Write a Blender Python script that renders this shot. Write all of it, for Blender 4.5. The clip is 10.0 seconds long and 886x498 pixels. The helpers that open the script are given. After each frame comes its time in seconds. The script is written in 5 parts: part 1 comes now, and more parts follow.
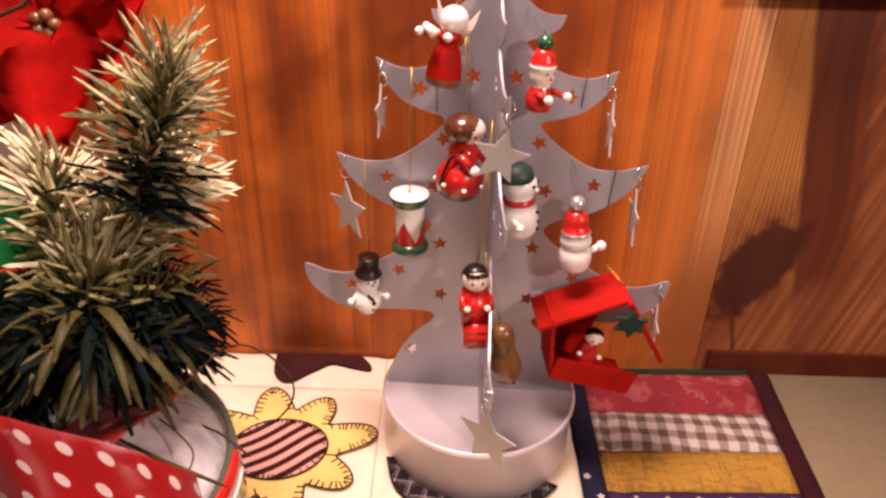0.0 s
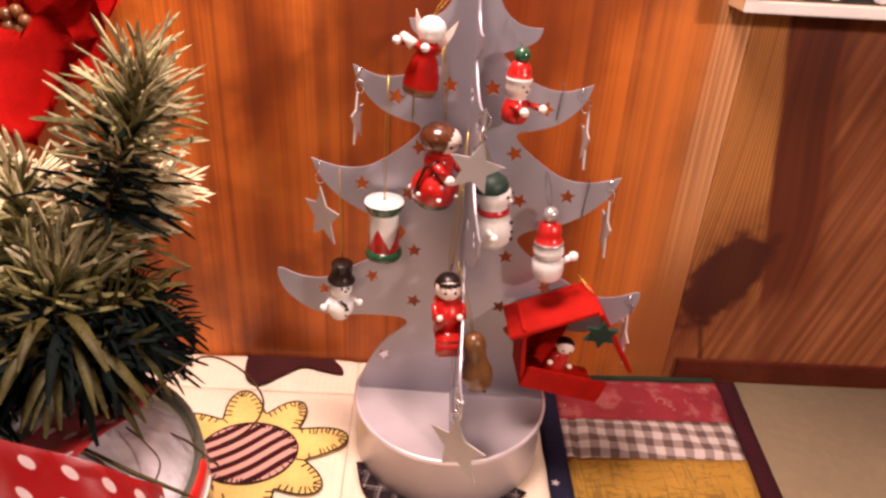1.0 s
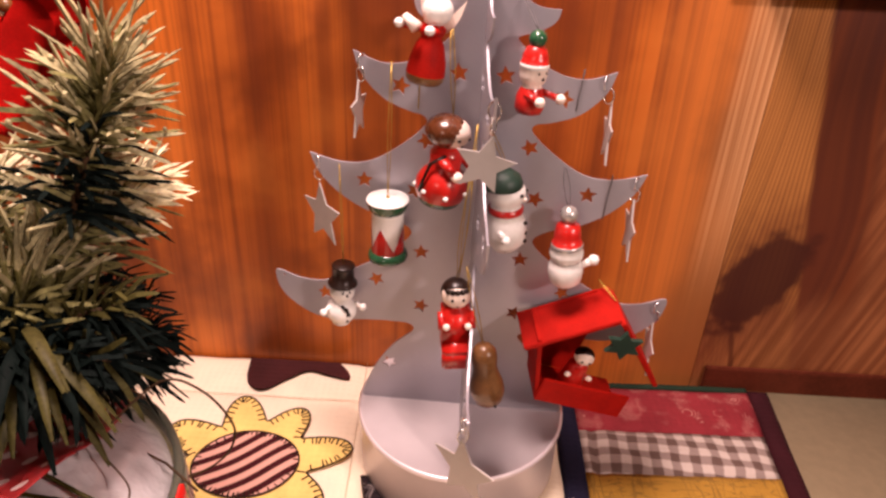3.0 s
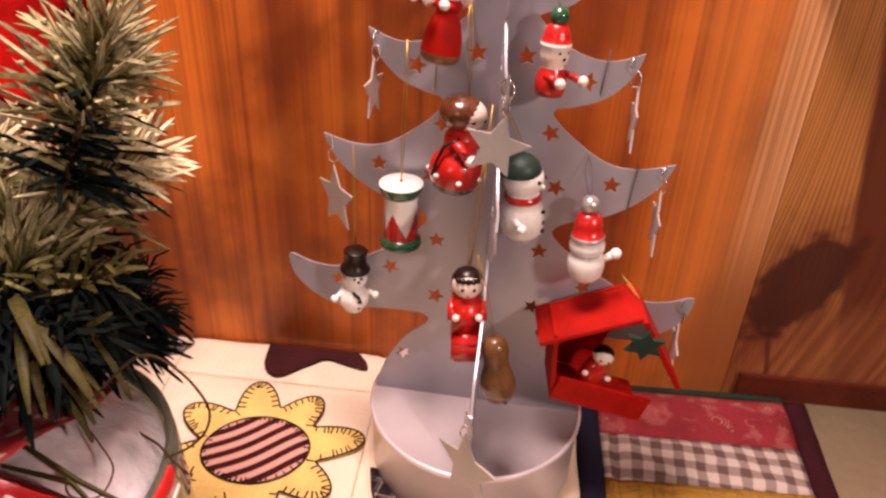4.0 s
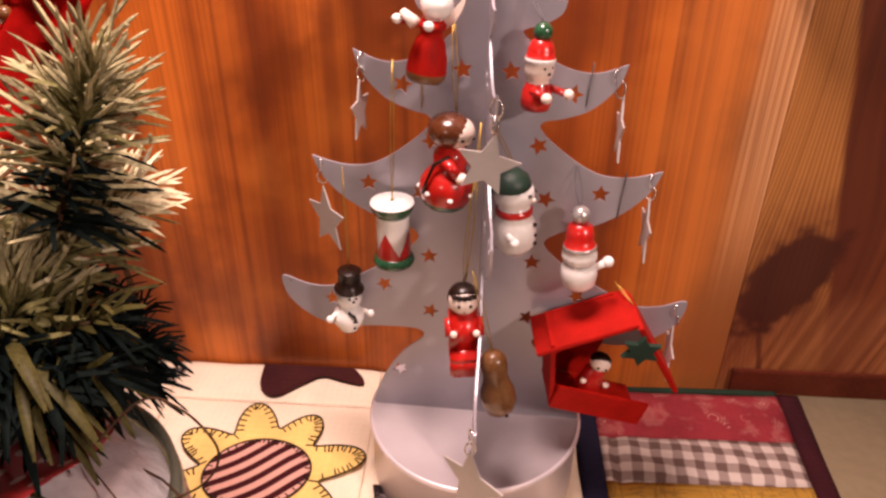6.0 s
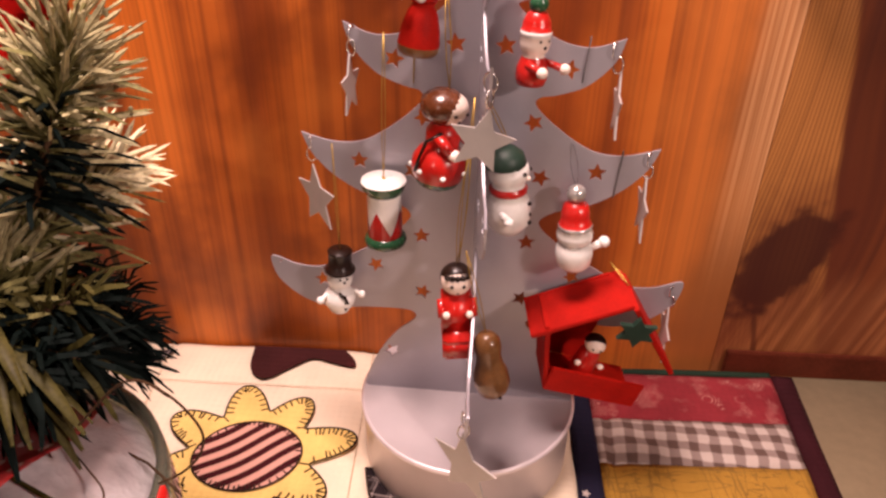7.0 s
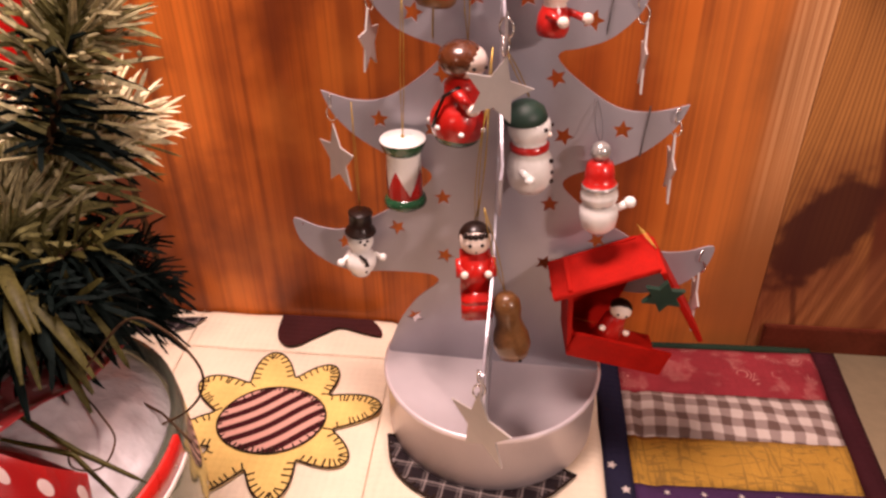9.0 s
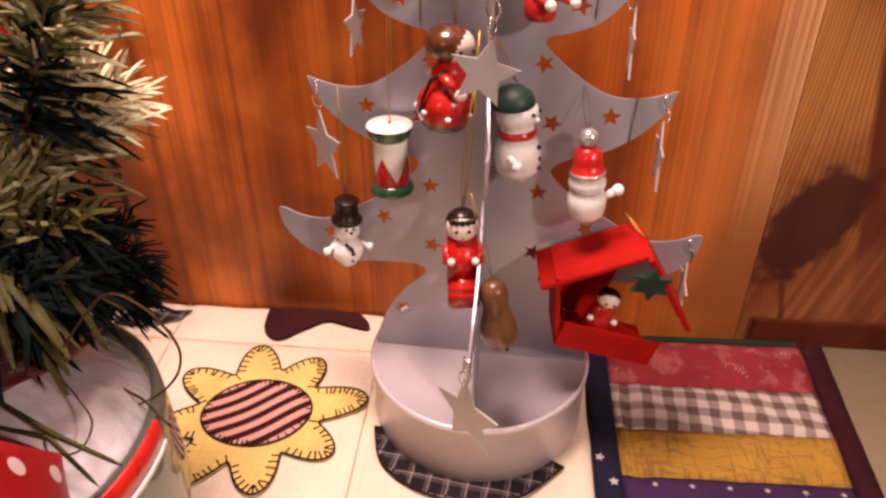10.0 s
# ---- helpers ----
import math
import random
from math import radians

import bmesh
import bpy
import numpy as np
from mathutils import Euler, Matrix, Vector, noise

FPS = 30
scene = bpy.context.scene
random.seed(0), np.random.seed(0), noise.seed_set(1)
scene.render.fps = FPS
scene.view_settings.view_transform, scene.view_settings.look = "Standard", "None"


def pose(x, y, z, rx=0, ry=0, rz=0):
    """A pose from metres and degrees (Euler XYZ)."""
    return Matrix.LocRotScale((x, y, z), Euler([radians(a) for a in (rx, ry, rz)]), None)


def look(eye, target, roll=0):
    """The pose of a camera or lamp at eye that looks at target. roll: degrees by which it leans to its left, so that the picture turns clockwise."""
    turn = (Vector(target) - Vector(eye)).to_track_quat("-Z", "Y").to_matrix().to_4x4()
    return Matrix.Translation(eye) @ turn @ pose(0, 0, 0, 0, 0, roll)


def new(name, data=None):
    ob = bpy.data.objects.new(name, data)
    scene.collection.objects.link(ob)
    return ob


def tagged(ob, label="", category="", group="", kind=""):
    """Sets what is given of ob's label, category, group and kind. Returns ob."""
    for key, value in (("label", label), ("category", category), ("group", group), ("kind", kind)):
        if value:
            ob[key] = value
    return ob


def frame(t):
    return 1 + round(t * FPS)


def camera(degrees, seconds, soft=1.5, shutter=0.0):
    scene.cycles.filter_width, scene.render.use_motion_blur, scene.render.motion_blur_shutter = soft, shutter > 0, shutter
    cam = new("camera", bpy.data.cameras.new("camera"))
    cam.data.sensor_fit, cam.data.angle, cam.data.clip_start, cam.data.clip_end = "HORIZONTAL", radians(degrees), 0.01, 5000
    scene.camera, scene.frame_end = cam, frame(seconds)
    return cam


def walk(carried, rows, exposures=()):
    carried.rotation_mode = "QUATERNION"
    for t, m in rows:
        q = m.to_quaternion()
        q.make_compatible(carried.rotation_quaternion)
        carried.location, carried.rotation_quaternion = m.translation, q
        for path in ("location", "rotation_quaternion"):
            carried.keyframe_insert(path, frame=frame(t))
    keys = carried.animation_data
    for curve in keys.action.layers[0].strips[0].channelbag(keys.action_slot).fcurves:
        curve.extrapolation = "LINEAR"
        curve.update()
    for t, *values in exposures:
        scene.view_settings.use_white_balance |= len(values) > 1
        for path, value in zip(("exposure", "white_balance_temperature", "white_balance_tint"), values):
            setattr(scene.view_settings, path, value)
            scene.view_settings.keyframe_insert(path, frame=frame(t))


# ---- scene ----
from mathutils.geometry import delaunay_2d_cdt

cam = camera(65.2, 10.0, soft=2.6)
PATH = [
    (0, (-0.0123, -0.3390, 0.3222), (-0.054, 1.415, -0.638), 1.05),
    (0.5, (-0.0076, -0.3376, 0.3329), (-0.005, 1.430, -0.603), 2.24),
    (1, (-0.0117, -0.3371, 0.3276), (0.018, 1.415, -0.637), 3.25),
    (1.5, (-0.0157, -0.3342, 0.3264), (-0.037, 1.411, -0.650), 2.67),
    (2, (-0.0147, -0.3219, 0.3143), (-0.052, 1.407, -0.691), 1.28),
    (2.5, (-0.0106, -0.3137, 0.3204), (-0.011, 1.426, -0.666), 2.30),
    (4, (0.0098, -0.2996, 0.3088), (-0.153, 1.425, -0.690), 2.37),
    (4.5, (0.0139, -0.2930, 0.3054), (-0.171, 1.426, -0.700), 1.50),
    (5, (0.0129, -0.2943, 0.3102), (-0.164, 1.435, -0.678), 0.49),
    (5.5, (0.0057, -0.2976, 0.3156), (-0.138, 1.435, -0.672), 0.13),
    (7, (0.0049, -0.2923, 0.3107), (-0.090, 1.415, -0.727), 0.73),
    (7.5, (0.0074, -0.2882, 0.3062), (-0.129, 1.404, -0.750), -0.38),
    (8, (0.0122, -0.2908, 0.3049), (-0.164, 1.406, -0.740), -1.23),
    (8.5, (0.0182, -0.2904, 0.2970), (-0.180, 1.393, -0.764), -0.84),
    (9, (0.0150, -0.2930, 0.2971), (-0.199, 1.385, -0.770), -1.10),
    (9.5, (0.0193, -0.2907, 0.2888), (-0.176, 1.376, -0.800), -0.38),
    (10, (0.0171, -0.2939, 0.2897), (-0.173, 1.391, -0.770), -0.48),
]
walk(cam, [(t, look(eye, target, roll)) for t, eye, target, roll in PATH], [(0, -0.10), (2.5, -0.12), (4.5, -0.25), (10, -0.24)])

# ---- world, lamps, exposure ----
world = bpy.data.worlds.new("world")
scene.world = world
world.use_nodes = True
world.node_tree.nodes["Background"].inputs[0].default_value = (1.0, 0.72, 0.5, 1)
world.node_tree.nodes["Background"].inputs[1].default_value = 0.001


def lamp_light(name, place, target, size, watts, colour):
    data = bpy.data.lights.new(name, "AREA")
    data.shape, data.size, data.energy, data.color = "DISK", size, watts, colour
    ob = new(name, data)
    ob.matrix_world = look(place, target)
    return ob


lamp_light("ceiling_lamp_light", (-0.08, -0.08, 0.73), (-0.02, -0.05, 0.0), 0.20, 8.9, (1.0, 0.72, 0.68))
lamp_light("lamp_light", (-0.24, -0.66, 0.50), (-0.03, 0.0, 0.12), 0.10, 0.6, (1.0, 0.72, 0.62))
lamp_light("lamp_light", (0.585, -0.61, 0.565), (0.06, 0.05, 0.12), 0.06, 5.4, (1.0, 0.72, 0.66))


# ---- materials ----
def material(name):
    m = bpy.data.materials.new(name)
    m.use_nodes = True
    nt = m.node_tree
    return m, nt, nt.nodes["Principled BSDF"]


def node(nt, kind, **values):
    n = nt.nodes.new(kind)
    for key, value in values.items():
        if key in n.inputs:
            n.inputs[key].default_value = value
    return n


def maths(nt, op, a, b=None, c=None):
    n = nt.nodes.new("ShaderNodeMath")
    n.operation = op
    for i, v in enumerate((a, b, c)):
        if v is None:
            continue
        if isinstance(v, (int, float)):
            n.inputs[i].default_value = v
        else:
            nt.links.new(v, n.inputs[i])
    return n.outputs[0]


def blend(nt, factor, a, b):
    n = nt.nodes.new("ShaderNodeMix")
    n.data_type = "RGBA"
    for socket, v in ((n.inputs[0], factor), (n.inputs[6], a), (n.inputs[7], b)):
        if isinstance(v, (int, float)):
            socket.default_value = v
        elif isinstance(v, tuple):
            socket.default_value = (*v[:3], 1)
        else:
            nt.links.new(v, socket)
    return n.outputs[2]


def ramp(nt, value, lo, hi):
    n = nt.nodes.new("ShaderNodeMapRange")
    n.interpolation_type = "SMOOTHSTEP"
    nt.links.new(value, n.inputs[0])
    n.inputs[1].default_value, n.inputs[2].default_value = lo, hi
    return n.outputs[0]


def noise_at(nt, vector, scale, detail=3.0):
    n = node(nt, "ShaderNodeTexNoise", Scale=scale, Detail=detail)
    nt.links.new(vector, n.inputs["Vector"])
    return n.outputs["Fac"]


def place_of(nt, scale=(1, 1, 1), turn=0.0):
    tc = nt.nodes.new("ShaderNodeTexCoord")
    mp = nt.nodes.new("ShaderNodeMapping")
    mp.inputs["Scale"].default_value = scale
    mp.inputs["Rotation"].default_value = (0, 0, radians(turn))
    nt.links.new(tc.outputs["Object"], mp.inputs["Vector"])
    return mp.outputs[0]


def relief(nt, bsdf, height, strength, distance):
    b = node(nt, "ShaderNodeBump", Strength=strength, Distance=distance)
    nt.links.new(height, b.inputs["Height"])
    nt.links.new(b.outputs[0], bsdf.inputs["Normal"])


def surface(name, colour, rough=0.5, metal=0.0, spread=0.25, coarse=60, fine=900, bump=0.15, coat=0.0, depth=0.0004, spec=0.5):
    """Plain stuff: one colour, varied at two scales, with a fine relief."""
    m, nt, bsdf = material(name)
    p = place_of(nt)
    a, b = noise_at(nt, p, coarse), noise_at(nt, p, fine, 2.0)
    v = maths(nt, "ADD", maths(nt, "MULTIPLY", a, 0.65), maths(nt, "MULTIPLY", b, 0.35))
    dark = tuple(c * (1 - spread) for c in colour)
    light = tuple(min(1, c * (1 + spread)) for c in colour)
    nt.links.new(blend(nt, ramp(nt, v, 0.3, 0.7), dark, light), bsdf.inputs["Base Color"])
    r = maths(nt, "MULTIPLY_ADD", a, 0.2, rough - 0.1)
    nt.links.new(r, bsdf.inputs["Roughness"])
    bsdf.inputs["Metallic"].default_value = metal
    bsdf.inputs["Coat Weight"].default_value = coat
    bsdf.inputs["Specular IOR Level"].default_value = spec
    bsdf.inputs["Coat Roughness"].default_value = 0.12
    if bump:
        relief(nt, bsdf, b, bump, depth)
    return m


def weave(nt, p, scale=1400):
    """Threads of a woven cloth, as a height."""
    out = []
    for turn in (0, 1):
        w = node(nt, "ShaderNodeTexWave", Scale=scale / 20, Distortion=1.5)
        w.bands_direction = "XY"[turn]
        nt.links.new(p, w.inputs["Vector"])
        out.append(w.outputs["Fac"])
    return maths(nt, "ADD", out[0], out[1])


def cloth(name, colour, spread=0.15, rough=0.85, coarse=35):
    m, nt, bsdf = material(name)
    p = place_of(nt)
    a, b = noise_at(nt, p, coarse), noise_at(nt, p, 1500, 2.0)
    v = maths(nt, "ADD", maths(nt, "MULTIPLY", a, 0.6), maths(nt, "MULTIPLY", b, 0.4))
    nt.links.new(blend(nt, ramp(nt, v, 0.3, 0.7), tuple(c * (1 - spread) for c in colour), tuple(min(1, c * (1 + spread)) for c in colour)), bsdf.inputs["Base Color"])
    bsdf.inputs["Roughness"].default_value = rough
    bsdf.inputs["Specular IOR Level"].default_value = 0.15
    relief(nt, bsdf, maths(nt, "ADD", weave(nt, p), maths(nt, "MULTIPLY", a, 6.0)), 0.35, 0.0004)
    return m, nt, bsdf, p


def wood_wall():
    """Varnished pine boards with upright grain, and one dark knot."""
    m, nt, bsdf = material("varnished_pine")
    tc = nt.nodes.new("ShaderNodeTexCoord")
    sep = nt.nodes.new("ShaderNodeSeparateXYZ")
    nt.links.new(tc.outputs["Object"], sep.inputs[0])
    x, z = sep.outputs[0], sep.outputs[2]
    info = nt.nodes.new("ShaderNodeObjectInfo")
    seed = info.outputs["Random"]
    dx, dz = maths(nt, "SUBTRACT", x, 0.1940), maths(nt, "SUBTRACT", z, 0.084)
    slant = maths(nt, "MULTIPLY_ADD", dz, -0.35, dx)
    d = maths(nt, "SQRT", maths(nt, "ADD", maths(nt, "POWER", slant, 2.0), maths(nt, "POWER", maths(nt, "MULTIPLY", dz, 0.62), 2.0)))
    near = maths(nt, "SUBTRACT", 1.0, ramp(nt, d, 0.0, 0.11))
    bend = maths(nt, "MULTIPLY", maths(nt, "MULTIPLY", dx, near), -0.55)
    right = ramp(nt, x, 0.1675, 0.1685)
    xb = maths(nt, "ADD", x, maths(nt, "MULTIPLY", bend, right))

    def streaks(kx, kz, detail=3.0):
        c = nt.nodes.new("ShaderNodeCombineXYZ")
        nt.links.new(maths(nt, "MULTIPLY", xb, kx), c.inputs[0])
        nt.links.new(maths(nt, "MULTIPLY", seed, 37.0), c.inputs[1])
        nt.links.new(maths(nt, "MULTIPLY", z, kz), c.inputs[2])
        n = node(nt, "ShaderNodeTexNoise", Scale=1.0, Detail=detail)
        nt.links.new(c.outputs[0], n.inputs["Vector"])
        return n.outputs["Fac"]

    broad, mid, fine, spots = streaks(13, 0.7, 2.0), streaks(110, 0.9, 2.0), streaks(520, 3.0), streaks(11, 9.0)
    base = blend(nt, ramp(nt, broad, 0.32, 0.68), (0.20, 0.034, 0.006), (0.66, 0.170, 0.024))
    base = blend(nt, maths(nt, "MULTIPLY", ramp(nt, mid, 0.45, 0.70), 0.58), base, (0.15, 0.030, 0.007))
    base = blend(nt, maths(nt, "MULTIPLY", ramp(nt, fine, 0.46, 0.75), 0.42), base, (0.12, 0.026, 0.006))
    base = blend(nt, maths(nt, "MULTIPLY", ramp(nt, spots, 0.44, 0.70), 0.72), base, (0.15, 0.030, 0.007))
    clouds = noise_at(nt, tc.outputs["Object"], 14, 4.0)
    base = blend(nt, maths(nt, "MULTIPLY", ramp(nt, clouds, 0.47, 0.66), 0.66), base, (0.14, 0.027, 0.007))
    base = blend(nt, maths(nt, "MULTIPLY", ramp(nt, clouds, 0.47, 0.30), 0.35), base, (0.62, 0.190, 0.032))
    # paler sapwood at the board's edge
    left = maths(nt, "SUBTRACT", 1.0, right)
    pale = maths(nt, "MULTIPLY", ramp(nt, x, 0.090, 0.153), left)
    base = blend(nt, maths(nt, "MULTIPLY", pale, 0.45), base, (0.40, 0.160, 0.045))
    sap = maths(nt, "MULTIPLY", ramp(nt, maths(nt, "MULTIPLY_ADD", mid, 0.012, x), 0.148, 0.159), left)
    sap = maths(nt, "MULTIPLY", sap, maths(nt, "MULTIPLY", ramp(nt, z, 0.05, 0.17), ramp(nt, fine, 0.8, 0.3)))
    base = blend(nt, maths(nt, "MULTIPLY", sap, 0.95), base, (0.66, 0.34, 0.15))
    # next board: tan with fine dark lines, then red heartwood, then slanting tan streaks
    lines = maths(nt, "SINE", maths(nt, "MULTIPLY_ADD", broad, 16.0, maths(nt, "MULTIPLY", xb, 3300.0)))
    tan = blend(nt, maths(nt, "MULTIPLY", ramp(nt, lines, -0.2, 1.0), 0.5), (0.46, 0.19, 0.050), (0.12, 0.032, 0.010))
    tan = blend(nt, maths(nt, "MULTIPLY", ramp(nt, fine, 0.45, 0.75), 0.4), tan, (0.10, 0.028, 0.009))
    heart = blend(nt, ramp(nt, mid, 0.35, 0.7), (0.16, 0.038, 0.012), (0.085, 0.018, 0.008))
    lean = maths(nt, "MULTIPLY_ADD", maths(nt, "SUBTRACT", z, 0.075), -0.30, x)
    c = nt.nodes.new("ShaderNodeCombineXYZ")
    nt.links.new(maths(nt, "MULTIPLY", lean, 130.0), c.inputs[0])
    nt.links.new(maths(nt, "MULTIPLY", z, 3.0), c.inputs[2])
    sl = node(nt, "ShaderNodeTexNoise", Scale=1.0, Detail=3.0)
    nt.links.new(c.outputs[0], sl.inputs["Vector"])
    slant_wood = blend(nt, ramp(nt, sl.outputs["Fac"], 0.30, 0.72), (0.15, 0.040, 0.014), (0.36, 0.130, 0.050))
    slant_wood = blend(nt, maths(nt, "MULTIPLY", ramp(nt, clouds, 0.42, 0.62), 0.45), slant_wood, (0.13, 0.034, 0.012))
    wobx = maths(nt, "MULTIPLY_ADD", spots, 0.010, maths(nt, "MULTIPLY_ADD", maths(nt, "SUBTRACT", z, 0.15), 0.18, maths(nt, "SUBTRACT", x, 0.005)))
    board = blend(nt, ramp(nt, wobx, 0.207, 0.212), tan, heart)
    edge = maths(nt, "MULTIPLY_ADD", maths(nt, "SUBTRACT", z, 0.1475), 0.17, maths(nt, "MULTIPLY_ADD", spots, 0.012, x))
    board = blend(nt, ramp(nt, edge, 0.246, 0.262), board, slant_wood)
    low = maths(nt, "SUBTRACT", 1.0, ramp(nt, z, 0.055, 0.085))
    board = blend(nt, maths(nt, "MULTIPLY", low, 0.8), board, slant_wood)
    base = blend(nt, right, base, board)
    ragged = noise_at(nt, tc.outputs["Object"], 62)
    wob = maths(nt, "ADD", d, maths(nt, "MULTIPLY_ADD", ragged, 0.026, maths(nt, "MULTIPLY", spots, 0.016)))
    halo = maths(nt, "MULTIPLY", maths(nt, "SUBTRACT", 1.0, ramp(nt, wob, 0.040, 0.080)), right)
    base = blend(nt, maths(nt, "MULTIPLY", halo, 0.6), base, (0.10, 0.018, 0.008))
    knot = maths(nt, "MULTIPLY", maths(nt, "SUBTRACT", 1.0, ramp(nt, wob, 0.042, 0.051)), right)
    line = maths(nt, "SUBTRACT", x, maths(nt, "MULTIPLY_ADD", z, -0.215, 0.1960))
    tail = maths(nt, "SUBTRACT", 1.0, ramp(nt, maths(nt, "ABSOLUTE", line), 0.0005, 0.003))
    tail = maths(nt, "MULTIPLY", maths(nt, "MULTIPLY", tail, right), maths(nt, "SUBTRACT", 1.0, ramp(nt, z, 0.045, 0.07)))
    knot = maths(nt, "MAXIMUM", knot, maths(nt, "MULTIPLY", tail, 0.7))
    base = blend(nt, maths(nt, "MULTIPLY", knot, maths(nt, "MULTIPLY_ADD", mid, 0.3, 0.75)), base, (0.046, 0.007, 0.005))
    nt.links.new(base, bsdf.inputs["Base Color"])
    nt.links.new(maths(nt, "MULTIPLY_ADD", mid, 0.2, 0.30), bsdf.inputs["Roughness"])
    bsdf.inputs["Coat Weight"].default_value = 0.12
    bsdf.inputs["Coat Roughness"].default_value = 0.3
    bsdf.inputs["Specular IOR Level"].default_value = 0.3
    relief(nt, bsdf, fine, 0.12, 0.0005)
    return m


M_WALL = wood_wall()
M_PLASTER = surface("old_plaster", (0.10, 0.07, 0.05), 0.8, spread=0.08, coarse=6, fine=200)
M_TABLE = surface("cream_laminate", (0.44, 0.36, 0.22), 0.35, spread=0.13, coarse=9, fine=160, bump=0.03)
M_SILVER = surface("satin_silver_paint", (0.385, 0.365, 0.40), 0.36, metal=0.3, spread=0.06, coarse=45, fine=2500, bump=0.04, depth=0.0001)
# base paler and warmer than the plates: top light and cloth reflection painted in
M_TIN = surface("lit_tin", (0.76, 0.68, 0.69), 0.36, metal=0.3, spread=0.06, coarse=45, fine=2500, bump=0.04, depth=0.0001)
M_STAR = surface("champagne_tin", (0.50, 0.46, 0.43), 0.4, metal=0.2, spread=0.06, coarse=120, fine=2500, bump=0.04, depth=0.0001)
M_WIRE = surface("bright_wire", (0.75, 0.73, 0.70), 0.22, metal=1.0, spread=0.05, bump=0)
M_RED = surface("red_lacquer", (0.50, 0.012, 0.008), 0.3, spread=0.12, coarse=150, fine=1200, bump=0.03, coat=0.4)
M_REDMATT = surface("red_painted_board", (0.38, 0.008, 0.004), 0.6, spread=0.15, coarse=150, fine=1200, bump=0.08, spec=0.12)
M_WHITE = surface("white_lacquer", (0.88, 0.85, 0.80), 0.3, spread=0.05, coarse=200, fine=1200, bump=0.03, coat=0.4)
M_GREEN = surface("green_lacquer", (0.020, 0.085, 0.035), 0.25, spread=0.2, coarse=200, fine=1200, bump=0.03, coat=0.6)
M_DARKGREEN = surface("dark_green_board", (0.012, 0.035, 0.022), 0.5, spread=0.2, coarse=200, fine=1200, bump=0.05)
M_BLACK = surface("black_lacquer", (0.014, 0.007, 0.005), 0.32, spread=0.2, coarse=200, fine=1200, bump=0.03, coat=0.12, spec=0.25)
M_BROWN = surface("brown_lacquer", (0.12, 0.035, 0.012), 0.28, spread=0.25, coarse=200, fine=1500, bump=0.03, coat=0.6)
M_SKIN = surface("pale_pink_lacquer", (0.87, 0.72, 0.62), 0.35, spread=0.05, coarse=200, fine=1200, bump=0.03, coat=0.3)
M_GREY = surface("silver_lacquer", (0.55, 0.53, 0.50), 0.3, metal=0.6, spread=0.08, coarse=200, fine=1200, bump=0.03)
M_NUT = surface("stained_beech", (0.16, 0.066, 0.019), 0.35, spread=0.35, coarse=120, fine=900, bump=0.06, coat=0.4)
M_DARKSTRIP = surface("dark_red_brown", (0.085, 0.018, 0.009), 0.4, spread=0.3, coarse=30, fine=400, bump=0.05, spec=0.12)
M_GOLD = surface("gold_thread", (0.42, 0.27, 0.05), 0.35, metal=0.6, spread=0.2, coarse=900, fine=3000, bump=0)
M_GREYTHREAD = surface("grey_thread", (0.10, 0.09, 0.09), 0.5, spread=0.2, coarse=900, fine=3000, bump=0)
# frost in two tones, lit and shaded: the lamp's effect put into colour
M_FROSTLIT = surface("lit_frost_needle", (0.66, 0.60, 0.38), 0.55, spread=0.35, coarse=90, fine=700, bump=0.1, spec=0.12)
M_FROSTSHADED = surface("shaded_frost_needle", (0.34, 0.30, 0.16), 0.6, spread=0.5, coarse=90, fine=700, bump=0.1, spec=0.12)
M_NEEDLE = surface("olive_needle", (0.050, 0.044, 0.012), 0.5, spread=0.5, coarse=60, fine=700, bump=0.1, spec=0.12)
M_OLIVE = surface("thin_frost_needle", (0.17, 0.155, 0.060), 0.6, spread=0.6, coarse=90, fine=700, bump=0.1, spec=0.1)
# dark pine, also the shade colour of needles low in the plant
M_PINE = surface("dark_pine_and_shade_needle", (0.004, 0.007, 0.006), 0.6, spread=0.4, coarse=60, fine=700, bump=0.1, spec=0.03)
M_BARK = surface("brown_twig", (0.06, 0.032, 0.015), 0.7, spread=0.4, coarse=200, fine=900, spec=0.12)
M_PETAL = surface("red_velvet_petal", (0.46, 0.006, 0.004), 0.7, spread=0.3, coarse=40, fine=900, bump=0.2, spec=0.1)
M_FELT = surface("white_felt", (0.75, 0.68, 0.60), 0.9, spread=0.08, coarse=60, fine=900, bump=0.2)
M_GREENGLASS = surface("green_bauble", (0.006, 0.09, 0.022), 0.25, spread=0.15, coarse=40, fine=900, bump=0.02, coat=0.5)
M_FRAME = surface("white_frame_paint", (0.78, 0.74, 0.68), 0.4, spread=0.05, coarse=60, fine=700, bump=0.03)
M_FRAMEWOOD = surface("bare_pine_edge", (0.52, 0.34, 0.17), 0.5, spread=0.12, coarse=60, fine=700, bump=0.05)
M_PRINT = surface("dark_print", (0.02, 0.02, 0.022), 0.3, spread=0.3, coarse=60, fine=700, bump=0)
M_PRINTLIGHT = surface("pale_print", (0.55, 0.54, 0.54), 0.3, spread=0.5, coarse=160, fine=700, bump=0)
M_SNOW = surface("clear_film", (0.58, 0.55, 0.56), 0.2, spread=0.15, coarse=70, fine=160, bump=0.5, coat=0.6, depth=0.003)
M_STITCH = surface("black_yarn", (0.025, 0.014, 0.010), 0.8, spread=0.3, coarse=400, fine=2500, bump=0.2, spec=0.12)
